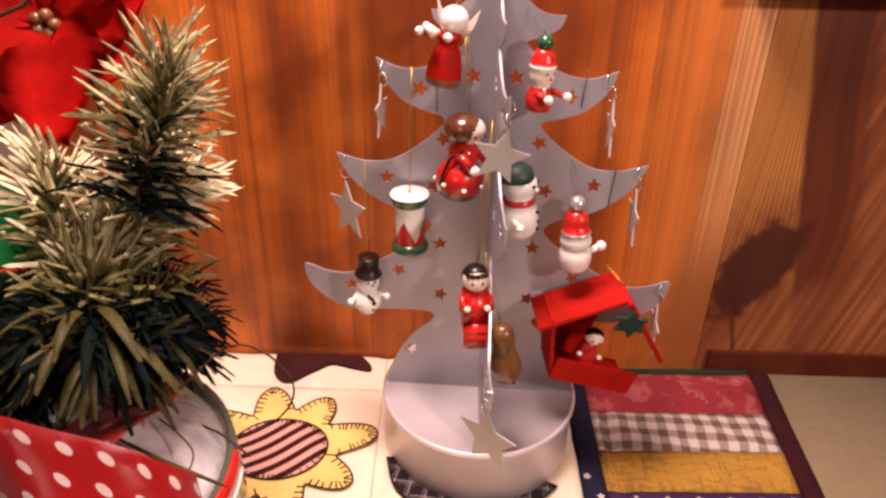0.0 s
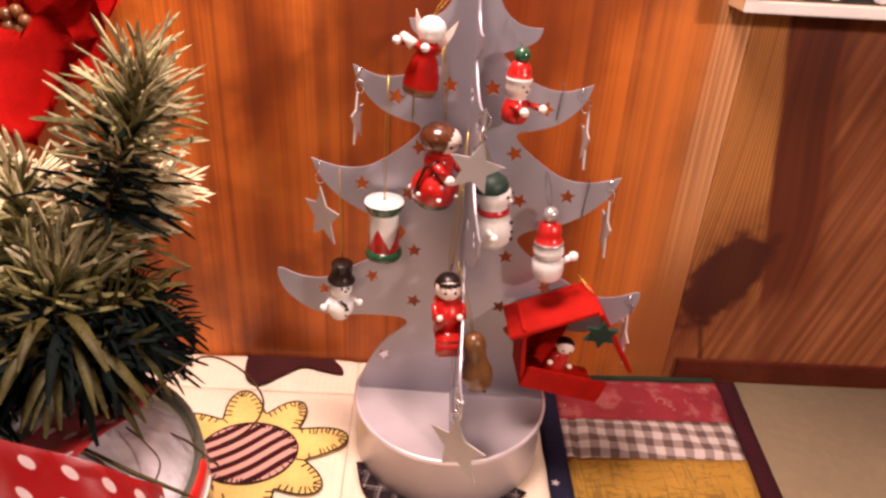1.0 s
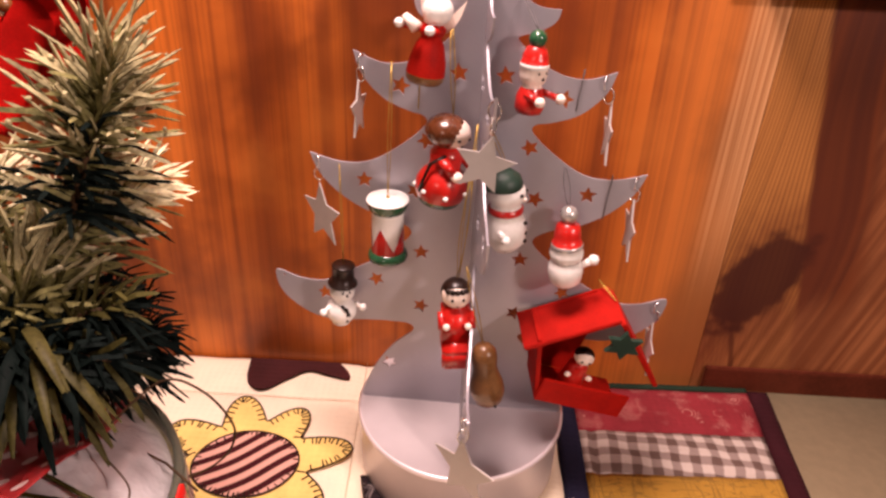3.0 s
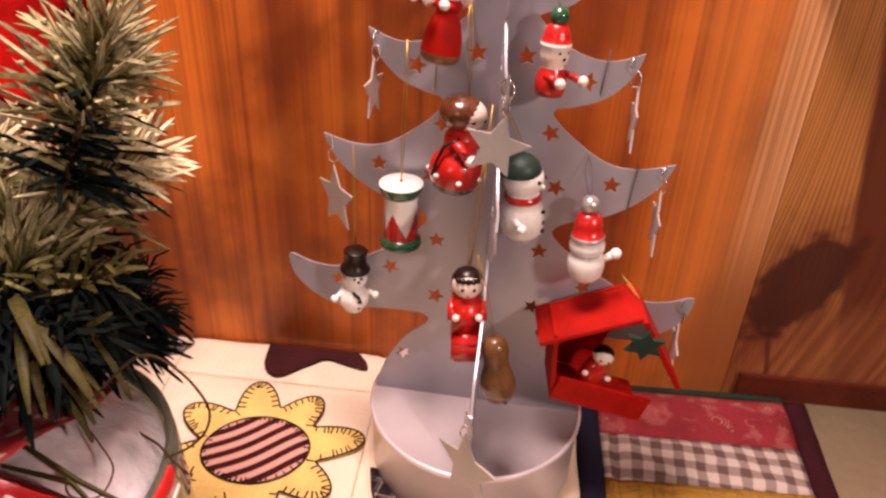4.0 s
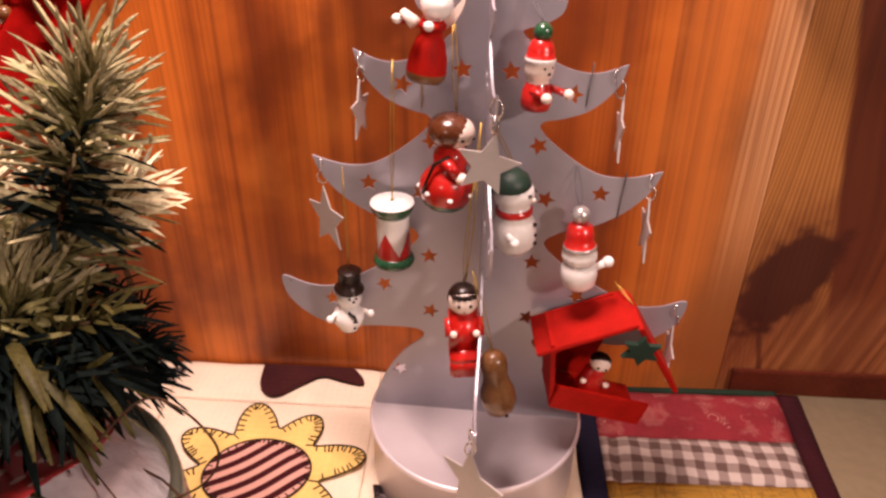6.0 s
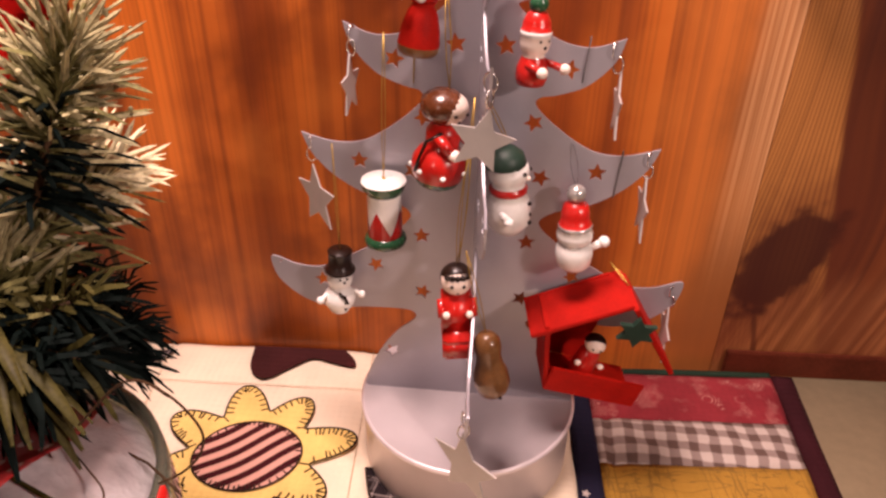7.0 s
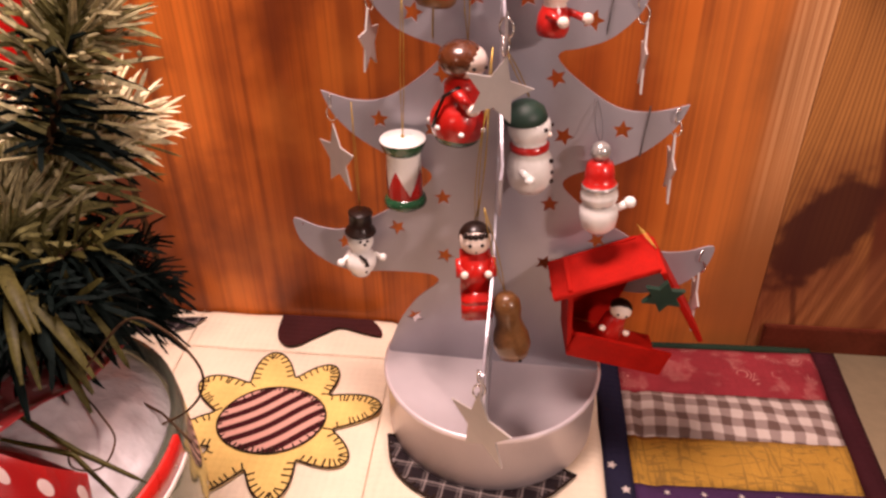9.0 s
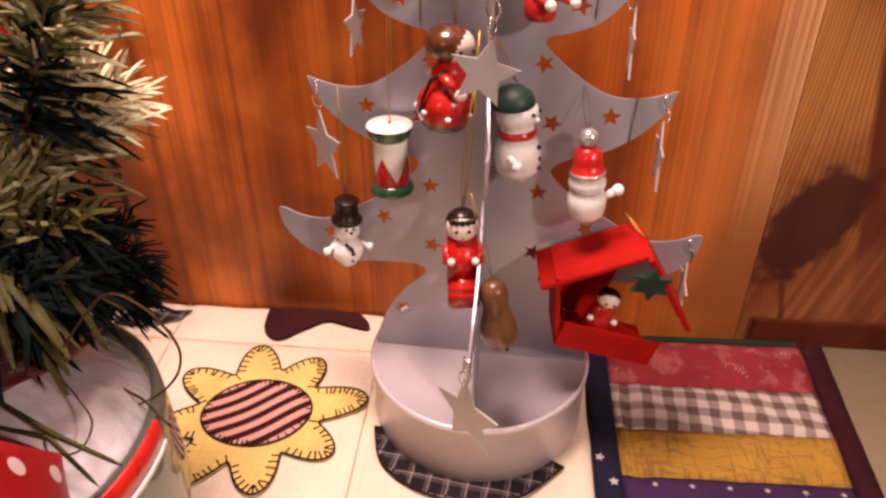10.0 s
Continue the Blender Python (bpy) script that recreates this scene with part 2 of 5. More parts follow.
M_CREAM = cloth("cream_muslin", (0.82, 0.70, 0.53), 0.06)[0]
M_YELLOWPETAL = cloth("mustard_cotton", (0.79, 0.56, 0.18), 0.18)[0]
M_MAROON = cloth("maroon_cotton", (0.035, 0.006, 0.009), 0.25)[0]
M_LEAF = cloth("dark_plum_cotton", (0.045, 0.010, 0.010), 0.25)[0]
M_NAVY = cloth("navy_cotton", (0.012, 0.011, 0.028), 0.25)[0]
M_PURPLE = cloth("purple_cotton", (0.045, 0.018, 0.060), 0.25)[0]
M_GREENCLOTH = cloth("green_cotton", (0.012, 0.024, 0.014), 0.3)[0]
M_PRINTDOT = cloth("pale_motif", (0.50, 0.44, 0.40), 0.1)[0]


def stripes(name, a, b, turn, width, wobble, edge=0.12, share=0.0):
    m, nt, bsdf, p = cloth(name, a)
    q = place_of(nt, turn=turn)
    sep = nt.nodes.new("ShaderNodeSeparateXYZ")
    nt.links.new(q, sep.inputs[0])
    bow = maths(nt, "MULTIPLY", maths(nt, "SINE", maths(nt, "MULTIPLY", sep.outputs[0], 95.0)), wobble)
    s = maths(nt, "SINE", maths(nt, "MULTIPLY", maths(nt, "ADD", sep.outputs[1], bow), 2 * math.pi / width))
    nt.links.new(blend(nt, ramp(nt, s, share - edge, share + edge), a, b), bsdf.inputs["Base Color"])
    return m


def checks(name, pale, mid, dark, width, turn=0.0):
    m, nt, bsdf, p = cloth(name, pale)
    q = place_of(nt, turn=turn)
    sep = nt.nodes.new("ShaderNodeSeparateXYZ")
    nt.links.new(q, sep.inputs[0])
    wob = maths(nt, "MULTIPLY", noise_at(nt, p, 60), 0.005)
    sx, sy = (ramp(nt, maths(nt, "SINE", maths(nt, "MULTIPLY", maths(nt, "ADD", sep.outputs[i], wob), 2 * math.pi / width)), -0.45, 0.45) for i in (0, 1))
    both = maths(nt, "MULTIPLY", maths(nt, "ADD", sx, sy), 0.5)
    c = blend(nt, ramp(nt, both, 0.1, 0.5), pale, mid)
    nt.links.new(blend(nt, ramp(nt, both, 0.55, 0.95), c, dark), bsdf.inputs["Base Color"])
    return m


def tartan(name, ground, line, width, turn=0.0):
    """Dark cotton crossed by pairs of thin pale lines."""
    m, nt, bsdf, p = cloth(name, ground)
    q = place_of(nt, turn=turn)
    sep = nt.nodes.new("ShaderNodeSeparateXYZ")
    nt.links.new(q, sep.inputs[0])
    wob = maths(nt, "MULTIPLY", noise_at(nt, p, 60), 0.003)
    total = None
    for i in (0, 1):
        v = maths(nt, "MULTIPLY", maths(nt, "ADD", sep.outputs[i], wob), 2 * math.pi / width)
        for shift, share in ((0.0, 0.80), (1.1, 0.30)):
            wide = maths(nt, "MULTIPLY", ramp(nt, maths(nt, "SINE", maths(nt, "ADD", v, shift)), 0.90, 0.985), share)
            total = wide if total is None else maths(nt, "ADD", total, wide)
    old = bsdf.inputs["Base Color"].links[0].from_socket
    nt.links.new(blend(nt, maths(nt, "MULTIPLY", total, 0.6), old, line), bsdf.inputs["Base Color"])
    return m


def crackle(name, colour, line):
    """Printed cotton with thin crossing scratches."""
    m, nt, bsdf, p = cloth(name, colour, 0.2)
    total = None
    for kx, ky in ((330, 45), (60, 300)):
        n = noise_at(nt, place_of(nt, (kx, ky, 1)), 0.5, 2.0)
        l = maths(nt, "SUBTRACT", 1.0, ramp(nt, maths(nt, "ABSOLUTE", maths(nt, "SUBTRACT", n, 0.5)), 0.0, 0.035))
        total = l if total is None else maths(nt, "MAXIMUM", total, l)
    old = bsdf.inputs["Base Color"].links[0].from_socket
    nt.links.new(blend(nt, maths(nt, "MULTIPLY", total, 0.5), old, line), bsdf.inputs["Base Color"])
    return m


def arcs(name, colour, line):
    """Printed cotton with fans of fine pale arcs."""
    m, nt, bsdf, p = cloth(name, colour, 0.25)
    v = node(nt, "ShaderNodeTexVoronoi", Scale=58.0, Randomness=0.9)
    nt.links.new(p, v.inputs["Vector"])
    d = v.outputs["Distance"]
    s = ramp(nt, maths(nt, "SINE", maths(nt, "MULTIPLY", d, 105.0)), 0.2, 0.9)
    mask = maths(nt, "MULTIPLY", s, ramp(nt, noise_at(nt, p, 75), 0.50, 0.62))
    old = bsdf.inputs["Base Color"].links[0].from_socket
    nt.links.new(blend(nt, maths(nt, "MULTIPLY", mask, 0.62), old, line), bsdf.inputs["Base Color"])
    return m


M_DISC = stripes("striped_cotton", (0.62, 0.34, 0.27), (0.045, 0.006, 0.008), -38, 0.0088, 0.0016)
M_GINGHAM = checks("gingham_cotton", (0.50, 0.42, 0.37), (0.27, 0.205, 0.18), (0.12, 0.075, 0.062), 0.0125, 3)
M_PLAID = tartan("plaid_cotton", (0.018, 0.012, 0.014), (0.34, 0.28, 0.26), 0.0100, 8)
M_OCHRE = crackle("ochre_print", (0.37, 0.20, 0.032), (0.09, 0.055, 0.02))
M_ROSE = arcs("rose_print", (0.21, 0.022, 0.028), (0.50, 0.24, 0.20))


def polka():
    m, nt, bsdf = material("polka_dot_satin")
    uv = nt.nodes.new("ShaderNodeTexCoord").outputs["UV"]
    sep = nt.nodes.new("ShaderNodeSeparateXYZ")
    nt.links.new(uv, sep.inputs[0])
    u, v = sep.outputs[0], sep.outputs[1]
    row = maths(nt, "FLOOR", maths(nt, "MULTIPLY", v, 1.0))
    uu = maths(nt, "MULTIPLY_ADD", maths(nt, "MODULO", row, 2.0), 0.5, u)
    fu = maths(nt, "SUBTRACT", maths(nt, "FRACT", uu), 0.5)
    fv = maths(nt, "SUBTRACT", maths(nt, "FRACT", v), 0.5)
    d = maths(nt, "SQRT", maths(nt, "ADD", maths(nt, "POWER", fu, 2.0), maths(nt, "POWER", fv, 2.0)))
    dot = maths(nt, "SUBTRACT", 1.0, ramp(nt, d, 0.175, 0.205))
    nt.links.new(blend(nt, dot, (0.38, 0.006, 0.007), (0.72, 0.58, 0.54)), bsdf.inputs["Base Color"])
    bsdf.inputs["Roughness"].default_value = 0.30
    bsdf.inputs["Anisotropic"].default_value = 0.6
    bsdf.inputs["Sheen Weight"].default_value = 0.2
    relief(nt, bsdf, noise_at(nt, place_of(nt), 1500), 0.1, 0.0003)
    return m


M_POLKA = polka()


def jar_glass():
    m, nt, bsdf = material("green_tinted_glass")
    bsdf.inputs["Base Color"].default_value = (0.30, 0.31, 0.23, 1)
    bsdf.inputs["Roughness"].default_value = 0.06
    bsdf.inputs["Transmission Weight"].default_value = 0.75
    bsdf.inputs["IOR"].default_value = 1.45
    relief(nt, bsdf, noise_at(nt, place_of(nt), 60), 0.2, 0.001)
    return m


M_GLASS = jar_glass()


# ---- mesh helpers ----
def link_mesh(name, bm, mats, parent=None, label="", smooth=True):
    me = bpy.data.meshes.new(name)
    bm.normal_update()
    bm.to_mesh(me)
    bm.free()
    for m in mats if isinstance(mats, (list, tuple)) else (mats,):
        me.materials.append(m)
    me.shade_smooth() if smooth else None
    ob = new(name, me)
    if parent is not None:
        ob.parent = parent
    if label:
        ob["label"] = label
    return ob


def part(name, bm, mats, parent, label="", smooth=True):
    return link_mesh(name, bm, mats, parent, label, smooth)


def empty(name, place, label, category, group=""):
    ob = new(name)
    ob.location = place
    ob.empty_display_size = 0.01
    return tagged(ob, label, category, group)


def box(bm, x0, x1, y0, y1, z0, z1, bevel=0.0, m=None):
    g = bmesh.ops.create_cube(bm, size=1.0)
    vs = g["verts"]
    for v in vs:
        v.co = Vector(((x0 + x1) / 2 + v.co.x * (x1 - x0), (y0 + y1) / 2 + v.co.y * (y1 - y0), (z0 + z1) / 2 + v.co.z * (z1 - z0)))
    if bevel:
        es = list({e for v in vs for e in v.link_edges})
        r = bmesh.ops.bevel(bm, geom=es, offset=bevel, segments=2, affect="EDGES", clamp_overlap=True)
        vs = list({v for f in r["faces"] for v in f.verts} | {v for v in vs if v.is_valid})
    if m is not None:
        bmesh.ops.transform(bm, matrix=m, verts=vs)
    return vs


def lathe(bm, profile, place=(0, 0, 0), slots=None, segments=24, m=None):
    """Turned body: rows of radius and height from the bottom up; slots gives each band's material."""
    rings = []
    m = m or Matrix()
    for r, z in profile:
        if r < 1e-6:
            rings.append([bm.verts.new(m @ Vector((place[0], place[1], place[2] + z)))])
        else:
            rings.append([bm.verts.new(m @ Vector((place[0] + r * math.cos(a), place[1] + r * math.sin(a), place[2] + z)))
                          for a in (2 * math.pi * i / segments for i in range(segments))])
    for k, (a, b) in enumerate(zip(rings, rings[1:])):
        for i in range(segments):
            j = (i + 1) % segments
            vs = [a[i % len(a)], a[j % len(a)], b[j % len(b)], b[i % len(b)]]
            vs = list(dict.fromkeys(vs))
            if len(vs) > 2:
                f = bm.faces.new(vs)
                f.material_index = slots[k] if slots else 0
                f.smooth = True


def ball_profile(radius, z, squash=1.0, steps=10, low=-90, high=90):
    return [(max(radius * math.cos(radians(a)), 0), z + radius * squash * math.sin(radians(a)))
            for a in (low + (high - low) * i / steps for i in range(steps + 1))]


def ball(bm, place, radius, slot=0, squash=1.0, segments=14):
    lathe(bm, ball_profile(radius, 0, squash, 8), place, [slot] * 8, segments)


def tube(bm, points, radius, slot=0, sides=6, taper=None):
    """A round rod along points."""
    pts = [Vector(p) for p in points]
    rings = []
    ref = Vector((0.3, 0.2, 1)).normalized()
    for i, p in enumerate(pts):
        d = (pts[min(i + 1, len(pts) - 1)] - pts[max(i - 1, 0)]).normalized()
        u = d.cross(ref)
        u = u.normalized() if u.length > 1e-4 else d.orthogonal().normalized()
        w = d.cross(u)
        r = radius if taper is None else radius + (taper - radius) * i / (len(pts) - 1)
        rings.append([bm.verts.new(p + (u * math.cos(a) + w * math.sin(a)) * r) for a in (2 * math.pi * k / sides for k in range(sides))])
    for a, b in zip(rings, rings[1:]):
        for k in range(sides):
            f = bm.faces.new((a[k], a[(k + 1) % sides], b[(k + 1) % sides], b[k]))
            f.material_index, f.smooth = slot, True
    for ring in (rings[0][::-1], rings[-1]):
        bm.faces.new(ring).material_index = slot


def loop_wire(bm, centre, radius, wire, normal, slot=0, stretch=1.0):
    n = Vector(normal).normalized()
    u = n.cross(Vector((0, 0, 1))).normalized()
    w = Vector((0, 0, 1))
    pts = [Vector(centre) + (u * math.cos(a) + w * math.sin(a) * stretch) * radius for a in (2 * math.pi * k / 14 for k in range(15))]
    tube(bm, pts, wire, slot, 6)


def spline(points, steps=6, closed=False):
    """A smooth line through points (Catmull-Rom); a third value of 1 keeps a corner sharp."""
    out, n = [], len(points)
    for i in range(n if closed else n - 1):
        p0, p1, p2, p3 = (points[(i + k) % n] if closed else points[min(max(i + k, 0), n - 1)] for k in (-1, 0, 1, 2))
        a, b = Vector(p1[:2]), Vector(p2[:2])
        ta = (b - Vector(p0[:2])) * 0.5 if len(p1) < 3 else (b - a) * 0.6
        tb = (Vector(p3[:2]) - a) * 0.5 if len(p2) < 3 else (b - a) * 0.6
        for s in range(steps):
            t = s / steps
            h = (2 * t ** 3 - 3 * t * t + 1, t ** 3 - 2 * t * t + t, -2 * t ** 3 + 3 * t * t, t ** 3 - t * t)
            out.append(a * h[0] + ta * h[1] + b * h[2] + tb * h[3])
    if not closed:
        out.append(Vector(points[-1][:2]))
    return [(p.x, p.y) for p in out]


def star(radius, inner=0.45, turn=90, points=5, place=(0, 0)):
    return [(place[0] + r * math.cos(radians(turn + 180 / points * k)), place[1] + r * math.sin(radians(turn + 180 / points * k)))
            for k in range(2 * points) for r in ((radius, radius * inner)[k % 2],)]


def sheet(outlines, thick, bevel=0.0):
    """A flat piece in the x-y plane, cut out along outlines (the first round the piece, the others holes), as a bmesh."""
    cu = bpy.data.curves.new("cut", "CURVE")
    cu.dimensions, cu.fill_mode, cu.extrude, cu.bevel_depth, cu.bevel_resolution = "2D", "BOTH", thick * 50, bevel * 100, 1
    for line in outlines:
        sp = cu.splines.new("POLY")
        sp.points.add(len(line) - 1)
        for p, (x, y) in zip(sp.points, line):
            p.co = (x * 100, y * 100, 0, 1)
        sp.use_cyclic_u = True
    ob = bpy.data.objects.new("cut", cu)
    me = ob.to_mesh()
    bm = bmesh.new()
    bm.from_mesh(me)
    bmesh.ops.scale(bm, vec=(0.01, 0.01, 0.01), verts=bm.verts)
    ob.to_mesh_clear()
    bpy.data.objects.remove(ob)
    bpy.data.curves.remove(cu)
    for f in bm.faces:
        f.smooth, f.material_index = False, 0
    return bm


def inside(p, line):
    """Whether a point lies within a closed outline."""
    hit = False
    for (x0, y0), (x1, y1) in zip(line, line[1:] + line[:1]):
        if (y0 > p[1]) != (y1 > p[1]) and p[0] < (x1 - x0) * (p[1] - y0) / (y1 - y0) + x0:
            hit = not hit
    return hit


def pierced(outlines, thick):
    """A flat plate in the x-y plane with holes cut through it, as a bmesh."""
    verts, loops = [], []
    for line in outlines:
        loops.append(list(range(len(verts), len(verts) + len(line))))
        verts += [Vector(p) * 100 for p in line]
    points, _, faces = delaunay_2d_cdt(verts, [], loops, 1, 1e-5)[:3]
    bm = bmesh.new()
    vs = [bm.verts.new((p.x / 100, p.y / 100, -thick / 2)) for p in points]
    for face in faces:
        c = sum((points[i] for i in face), Vector((0, 0))) / len(face) / 100
        if inside(c, outlines[0]) and not any(inside(c, hole) for hole in outlines[1:]):
            bm.faces.new([vs[i] for i in face])
    bmesh.ops.delete(bm, geom=[v for v in bm.verts if not v.link_faces], context="VERTS")
    r = bmesh.ops.extrude_face_region(bm, geom=list(bm.faces))
    bmesh.ops.translate(bm, vec=(0, 0, thick), verts=[v for v in r["geom"] if isinstance(v, bmesh.types.BMVert)])
    bmesh.ops.recalc_face_normals(bm, faces=list(bm.faces))
    return bm


UP = Matrix(((1, 0, 0, 0), (0, 0, -1, 0), (0, 1, 0, 0), (0, 0, 0, 1)))  # x-y to x-z

# ---- structure ----
WALL_Y = 0.0815
bm = bmesh.new()
box(bm, -1.6, 1.6, WALL_Y + 0.02, WALL_Y + 0.10, -0.80, 1.7)
wall_north = tagged(link_mesh("wall_north", bm, M_WALL, smooth=False), "varnished orange pine board wall behind the table", "wall", kind="structure")
edges = [-1.6, -1.25, -0.98, -0.72, -0.46, 0.168, 0.42, 0.70, 1.02, 1.3, 1.6]
for a, b in zip(edges, edges[1:]):
    bm = bmesh.new()
    box(bm, a + 0.0001, b - 0.0001, WALL_Y, WALL_Y + 0.02, -0.80, 1.7, 0.0003)
    part("plank", bm, M_WALL, wall_north, smooth=False)
for name, dims in (("wall_south", (-1.6, 1.6, -2.1, -2.0, -0.8, 1.7)), ("wall_west", (-1.7, -1.6, -2.0, WALL_Y + 0.1, -0.8, 1.7)), ("wall_east", (1.6, 1.7, -2.0, WALL_Y + 0.1, -0.8, 1.7))):
    bm = bmesh.new()
    box(bm, *dims)
    tagged(link_mesh(name, bm, M_PLASTER, smooth=False), "plain warm plaster wall of the room", "wall", kind="structure")
bm = bmesh.new()
box(bm, -1.7, 1.7, -2.1, WALL_Y + 0.1, 1.7, 1.8)
tagged(link_mesh("ceiling", bm, M_PLASTER, smooth=False), "plain pale plaster ceiling", "ceiling", kind="structure")
bm = bmesh.new()
box(bm, -1.7, 1.7, -2.1, WALL_Y + 0.1, -0.9, -0.8)
tagged(link_mesh("floor", bm, M_FRAMEWOOD, smooth=False), "plain wooden floor of the room", "floor", kind="structure")

# thin dark strip along the wall's foot, on the right only
bm = bmesh.new()
box(bm, 0.1752, 0.95, WALL_Y - 0.004, WALL_Y - 0.0002, -0.004, 0.015, 0.0008)
tagged(link_mesh("trim", bm, M_DARKSTRIP, smooth=False), "dark red-brown strip along the foot of the wall", "trim", kind="structure")

# table: a cream top on four legs
table = empty("side_table", (0, -0.25, -0.8), "cream-topped side table standing against the pine wall", "table")


def at_table(bm):
    bmesh.ops.translate(bm, vec=(0, 0.25, 0.8), verts=bm.verts)
    return bm


bm = bmesh.new()
box(bm, -0.95, 0.95, -0.58, WALL_Y - 0.0002, -0.034, -0.004, 0.004)
part("tabletop", at_table(bm), M_TABLE, table)
for sx in (-0.88, 0.84):
    for sy in (-0.52, 0.02):
        bm = bmesh.new()
        box(bm, sx, sx + 0.04, sy, sy + 0.04, -0.8, -0.034, 0.003)
        part("leg", at_table(bm), M_FRAMEWOOD, table)

# ---- quilted runner ----
runner = empty("quilted_runner", (0, 0, -0.004), "patchwork table runner with sunflower block and striped patches", "table runner")


def puffed(x0, x1, y0, y1, top, puff, step=0.004, seed=0.0, seams=(), edge=0.010):
    """A padded rectangular patch, domed between its seams and a little wrinkled."""
    bm = bmesh.new()
    nx, ny = max(3, int((x1 - x0) / step)), max(3, int((y1 - y0) / step))
    grid = []
    for j in range(ny + 1):
        row = []
        for i in range(nx + 1):
            x, y = x0 + (x1 - x0) * i / nx, y0 + (y1 - y0) * j / ny
            e = min(x - x0, x1 - x, y - y0, y1 - y)
            h = puff * min(1, max(0, e) / edge) ** 0.5
            for sx, sy, px, py in seams:
                dist = abs((x - px) * sx + (y - py) * sy)
                h -= puff * 0.9 * math.exp(-(dist / 0.003) ** 2)
            h += 0.0010 * noise.noise(Vector((x * 38 + seed, y * 38, 1.7))) + 0.0003 * noise.noise(Vector((x * 120, y * 120 + seed, 4.1)))
            row.append(bm.verts.new((x, y, top + h + 0.004)))
        grid.append(row)
    for j in range(ny):
        for i in range(nx):
            bm.faces.new((grid[j][i], grid[j][i + 1], grid[j + 1][i + 1], grid[j + 1][i]))
    r = bmesh.ops.extrude_face_region(bm, geom=list(bm.faces))
    low = {v for v in r["geom"] if isinstance(v, bmesh.types.BMVert)}
    for v in low:
        v.co.z = 0.0006
    bmesh.ops.reverse_faces(bm, faces=[f for f in bm.faces if all(v in low for v in f.verts)])
    bmesh.ops.recalc_face_normals(bm, faces=list(bm.faces))
    return bm


def skewed(bm):
    """The strips fan out a little, and rise towards the free edge."""
    for v in bm.verts:
        k = (v.co.x - 0.081) / 0.12
        v.co.x += v.co.y * (0.075 * k if k > 0 else 0.0)
        v.co.y += 0.030 * max(0, v.co.x - 0.081)
    return bm


part("cream_block", puffed(-0.75, 0.0665, -0.34, 0.0795, -0.0022, 0.0022, 0.005, 0.3,
                           seams=((0, 1, 0, 0.040), (1, 0.03, -0.0605, 0), (1, 0.10, -0.198, 0)), edge=0.006), M_CREAM, runner, "cream muslin block")
part("sash", puffed(0.0665, 0.0815, -0.34, 0.0790, -0.0018, 0.0016, 0.003, 1.1, edge=0.004), M_NAVY, runner, "navy cotton sashing")
part("patch", skewed(puffed(0.0815, 0.2005, 0.0268, 0.0690, -0.0018, 0.0022, 0.004, 2.0)), M_ROSE, runner, "rose red cotton with pale arcs")
part("patch", skewed(puffed(0.0815, 0.2005, -0.0088, 0.0268, -0.0018, 0.0022, 0.004, 3.0, seams=((1, 0, 0.090, 0),))), M_GINGHAM, runner, "brown and white gingham cotton")
part("patch", skewed(puffed(0.0815, 0.2005, -0.0420, -0.0088, -0.0018, 0.0022, 0.004, 4.0, seams=((1, 0, 0.091, 0),))), M_OCHRE, runner, "ochre yellow cotton with scratched lines")
part("patch", skewed(puffed(0.0815, 0.2005, -0.0950, -0.0420, -0.0018, 0.0022, 0.004, 5.0, seams=((1, 0, 0.092, 0),))), M_PURPLE, runner, "purple cotton with small pale motifs")
part("patch", skewed(puffed(0.0815, 0.2005, -0.34, -0.0950, -0.0018, 0.0022, 0.006, 5.0)), M_GREENCLOTH, runner, "dark green cotton")
part("binding", skewed(puffed(0.2005, 0.2140, -0.34, 0.0700, -0.0012, 0.0022, 0.003, 6.0, edge=0.006)), M_MAROON, runner, "dark maroon edge binding")
part("binding", skewed(puffed(0.0660, 0.2005, 0.0688, 0.0735, -0.0012, 0.0024, 0.003, 7.0, edge=0.004)), M_GREENCLOTH, runner, "dark green back binding")


def applique(name, outline, mats, z, label, thick=0.0009):
    bm = sheet([outline], thick)
    bmesh.ops.translate(bm, vec=(0, 0, z + 0.004), verts=bm.verts)
    return part(name, bm, mats, runner, label, smooth=False)


SUN = Vector((-0.1210, -0.0215))


def sun_radius(a):
    lobe = ((1 + math.cos(8 * (a - radians(17)))) / 2) ** 0.7
    wob = 1 + 0.05 * math.sin(3 * a + 1.0) + 0.03 * math.sin(5 * a)
    return (0.0362 + 0.0222 * lobe) * wob


sun_line = [(SUN.x + sun_radius(a) * math.cos(a), SUN.y + sun_radius(a) * math.sin(a)) for a in (2 * math.pi * k / 240 for k in range(240))]
disc_line = [(SUN.x + 0.0308 * math.cos(a) * (1 + 0.03 * math.sin(2 * a)), SUN.y + 0.0255 * math.sin(a)) for a in (2 * math.pi * k / 64 for k in range(64))]
petals = applique("sunflower_petals", sun_line, M_YELLOWPETAL, 0.0016, "mustard yellow sunflower petals")
centre = applique("sunflower_centre", disc_line, M_DISC, 0.0025, "pink and maroon striped flower centre")


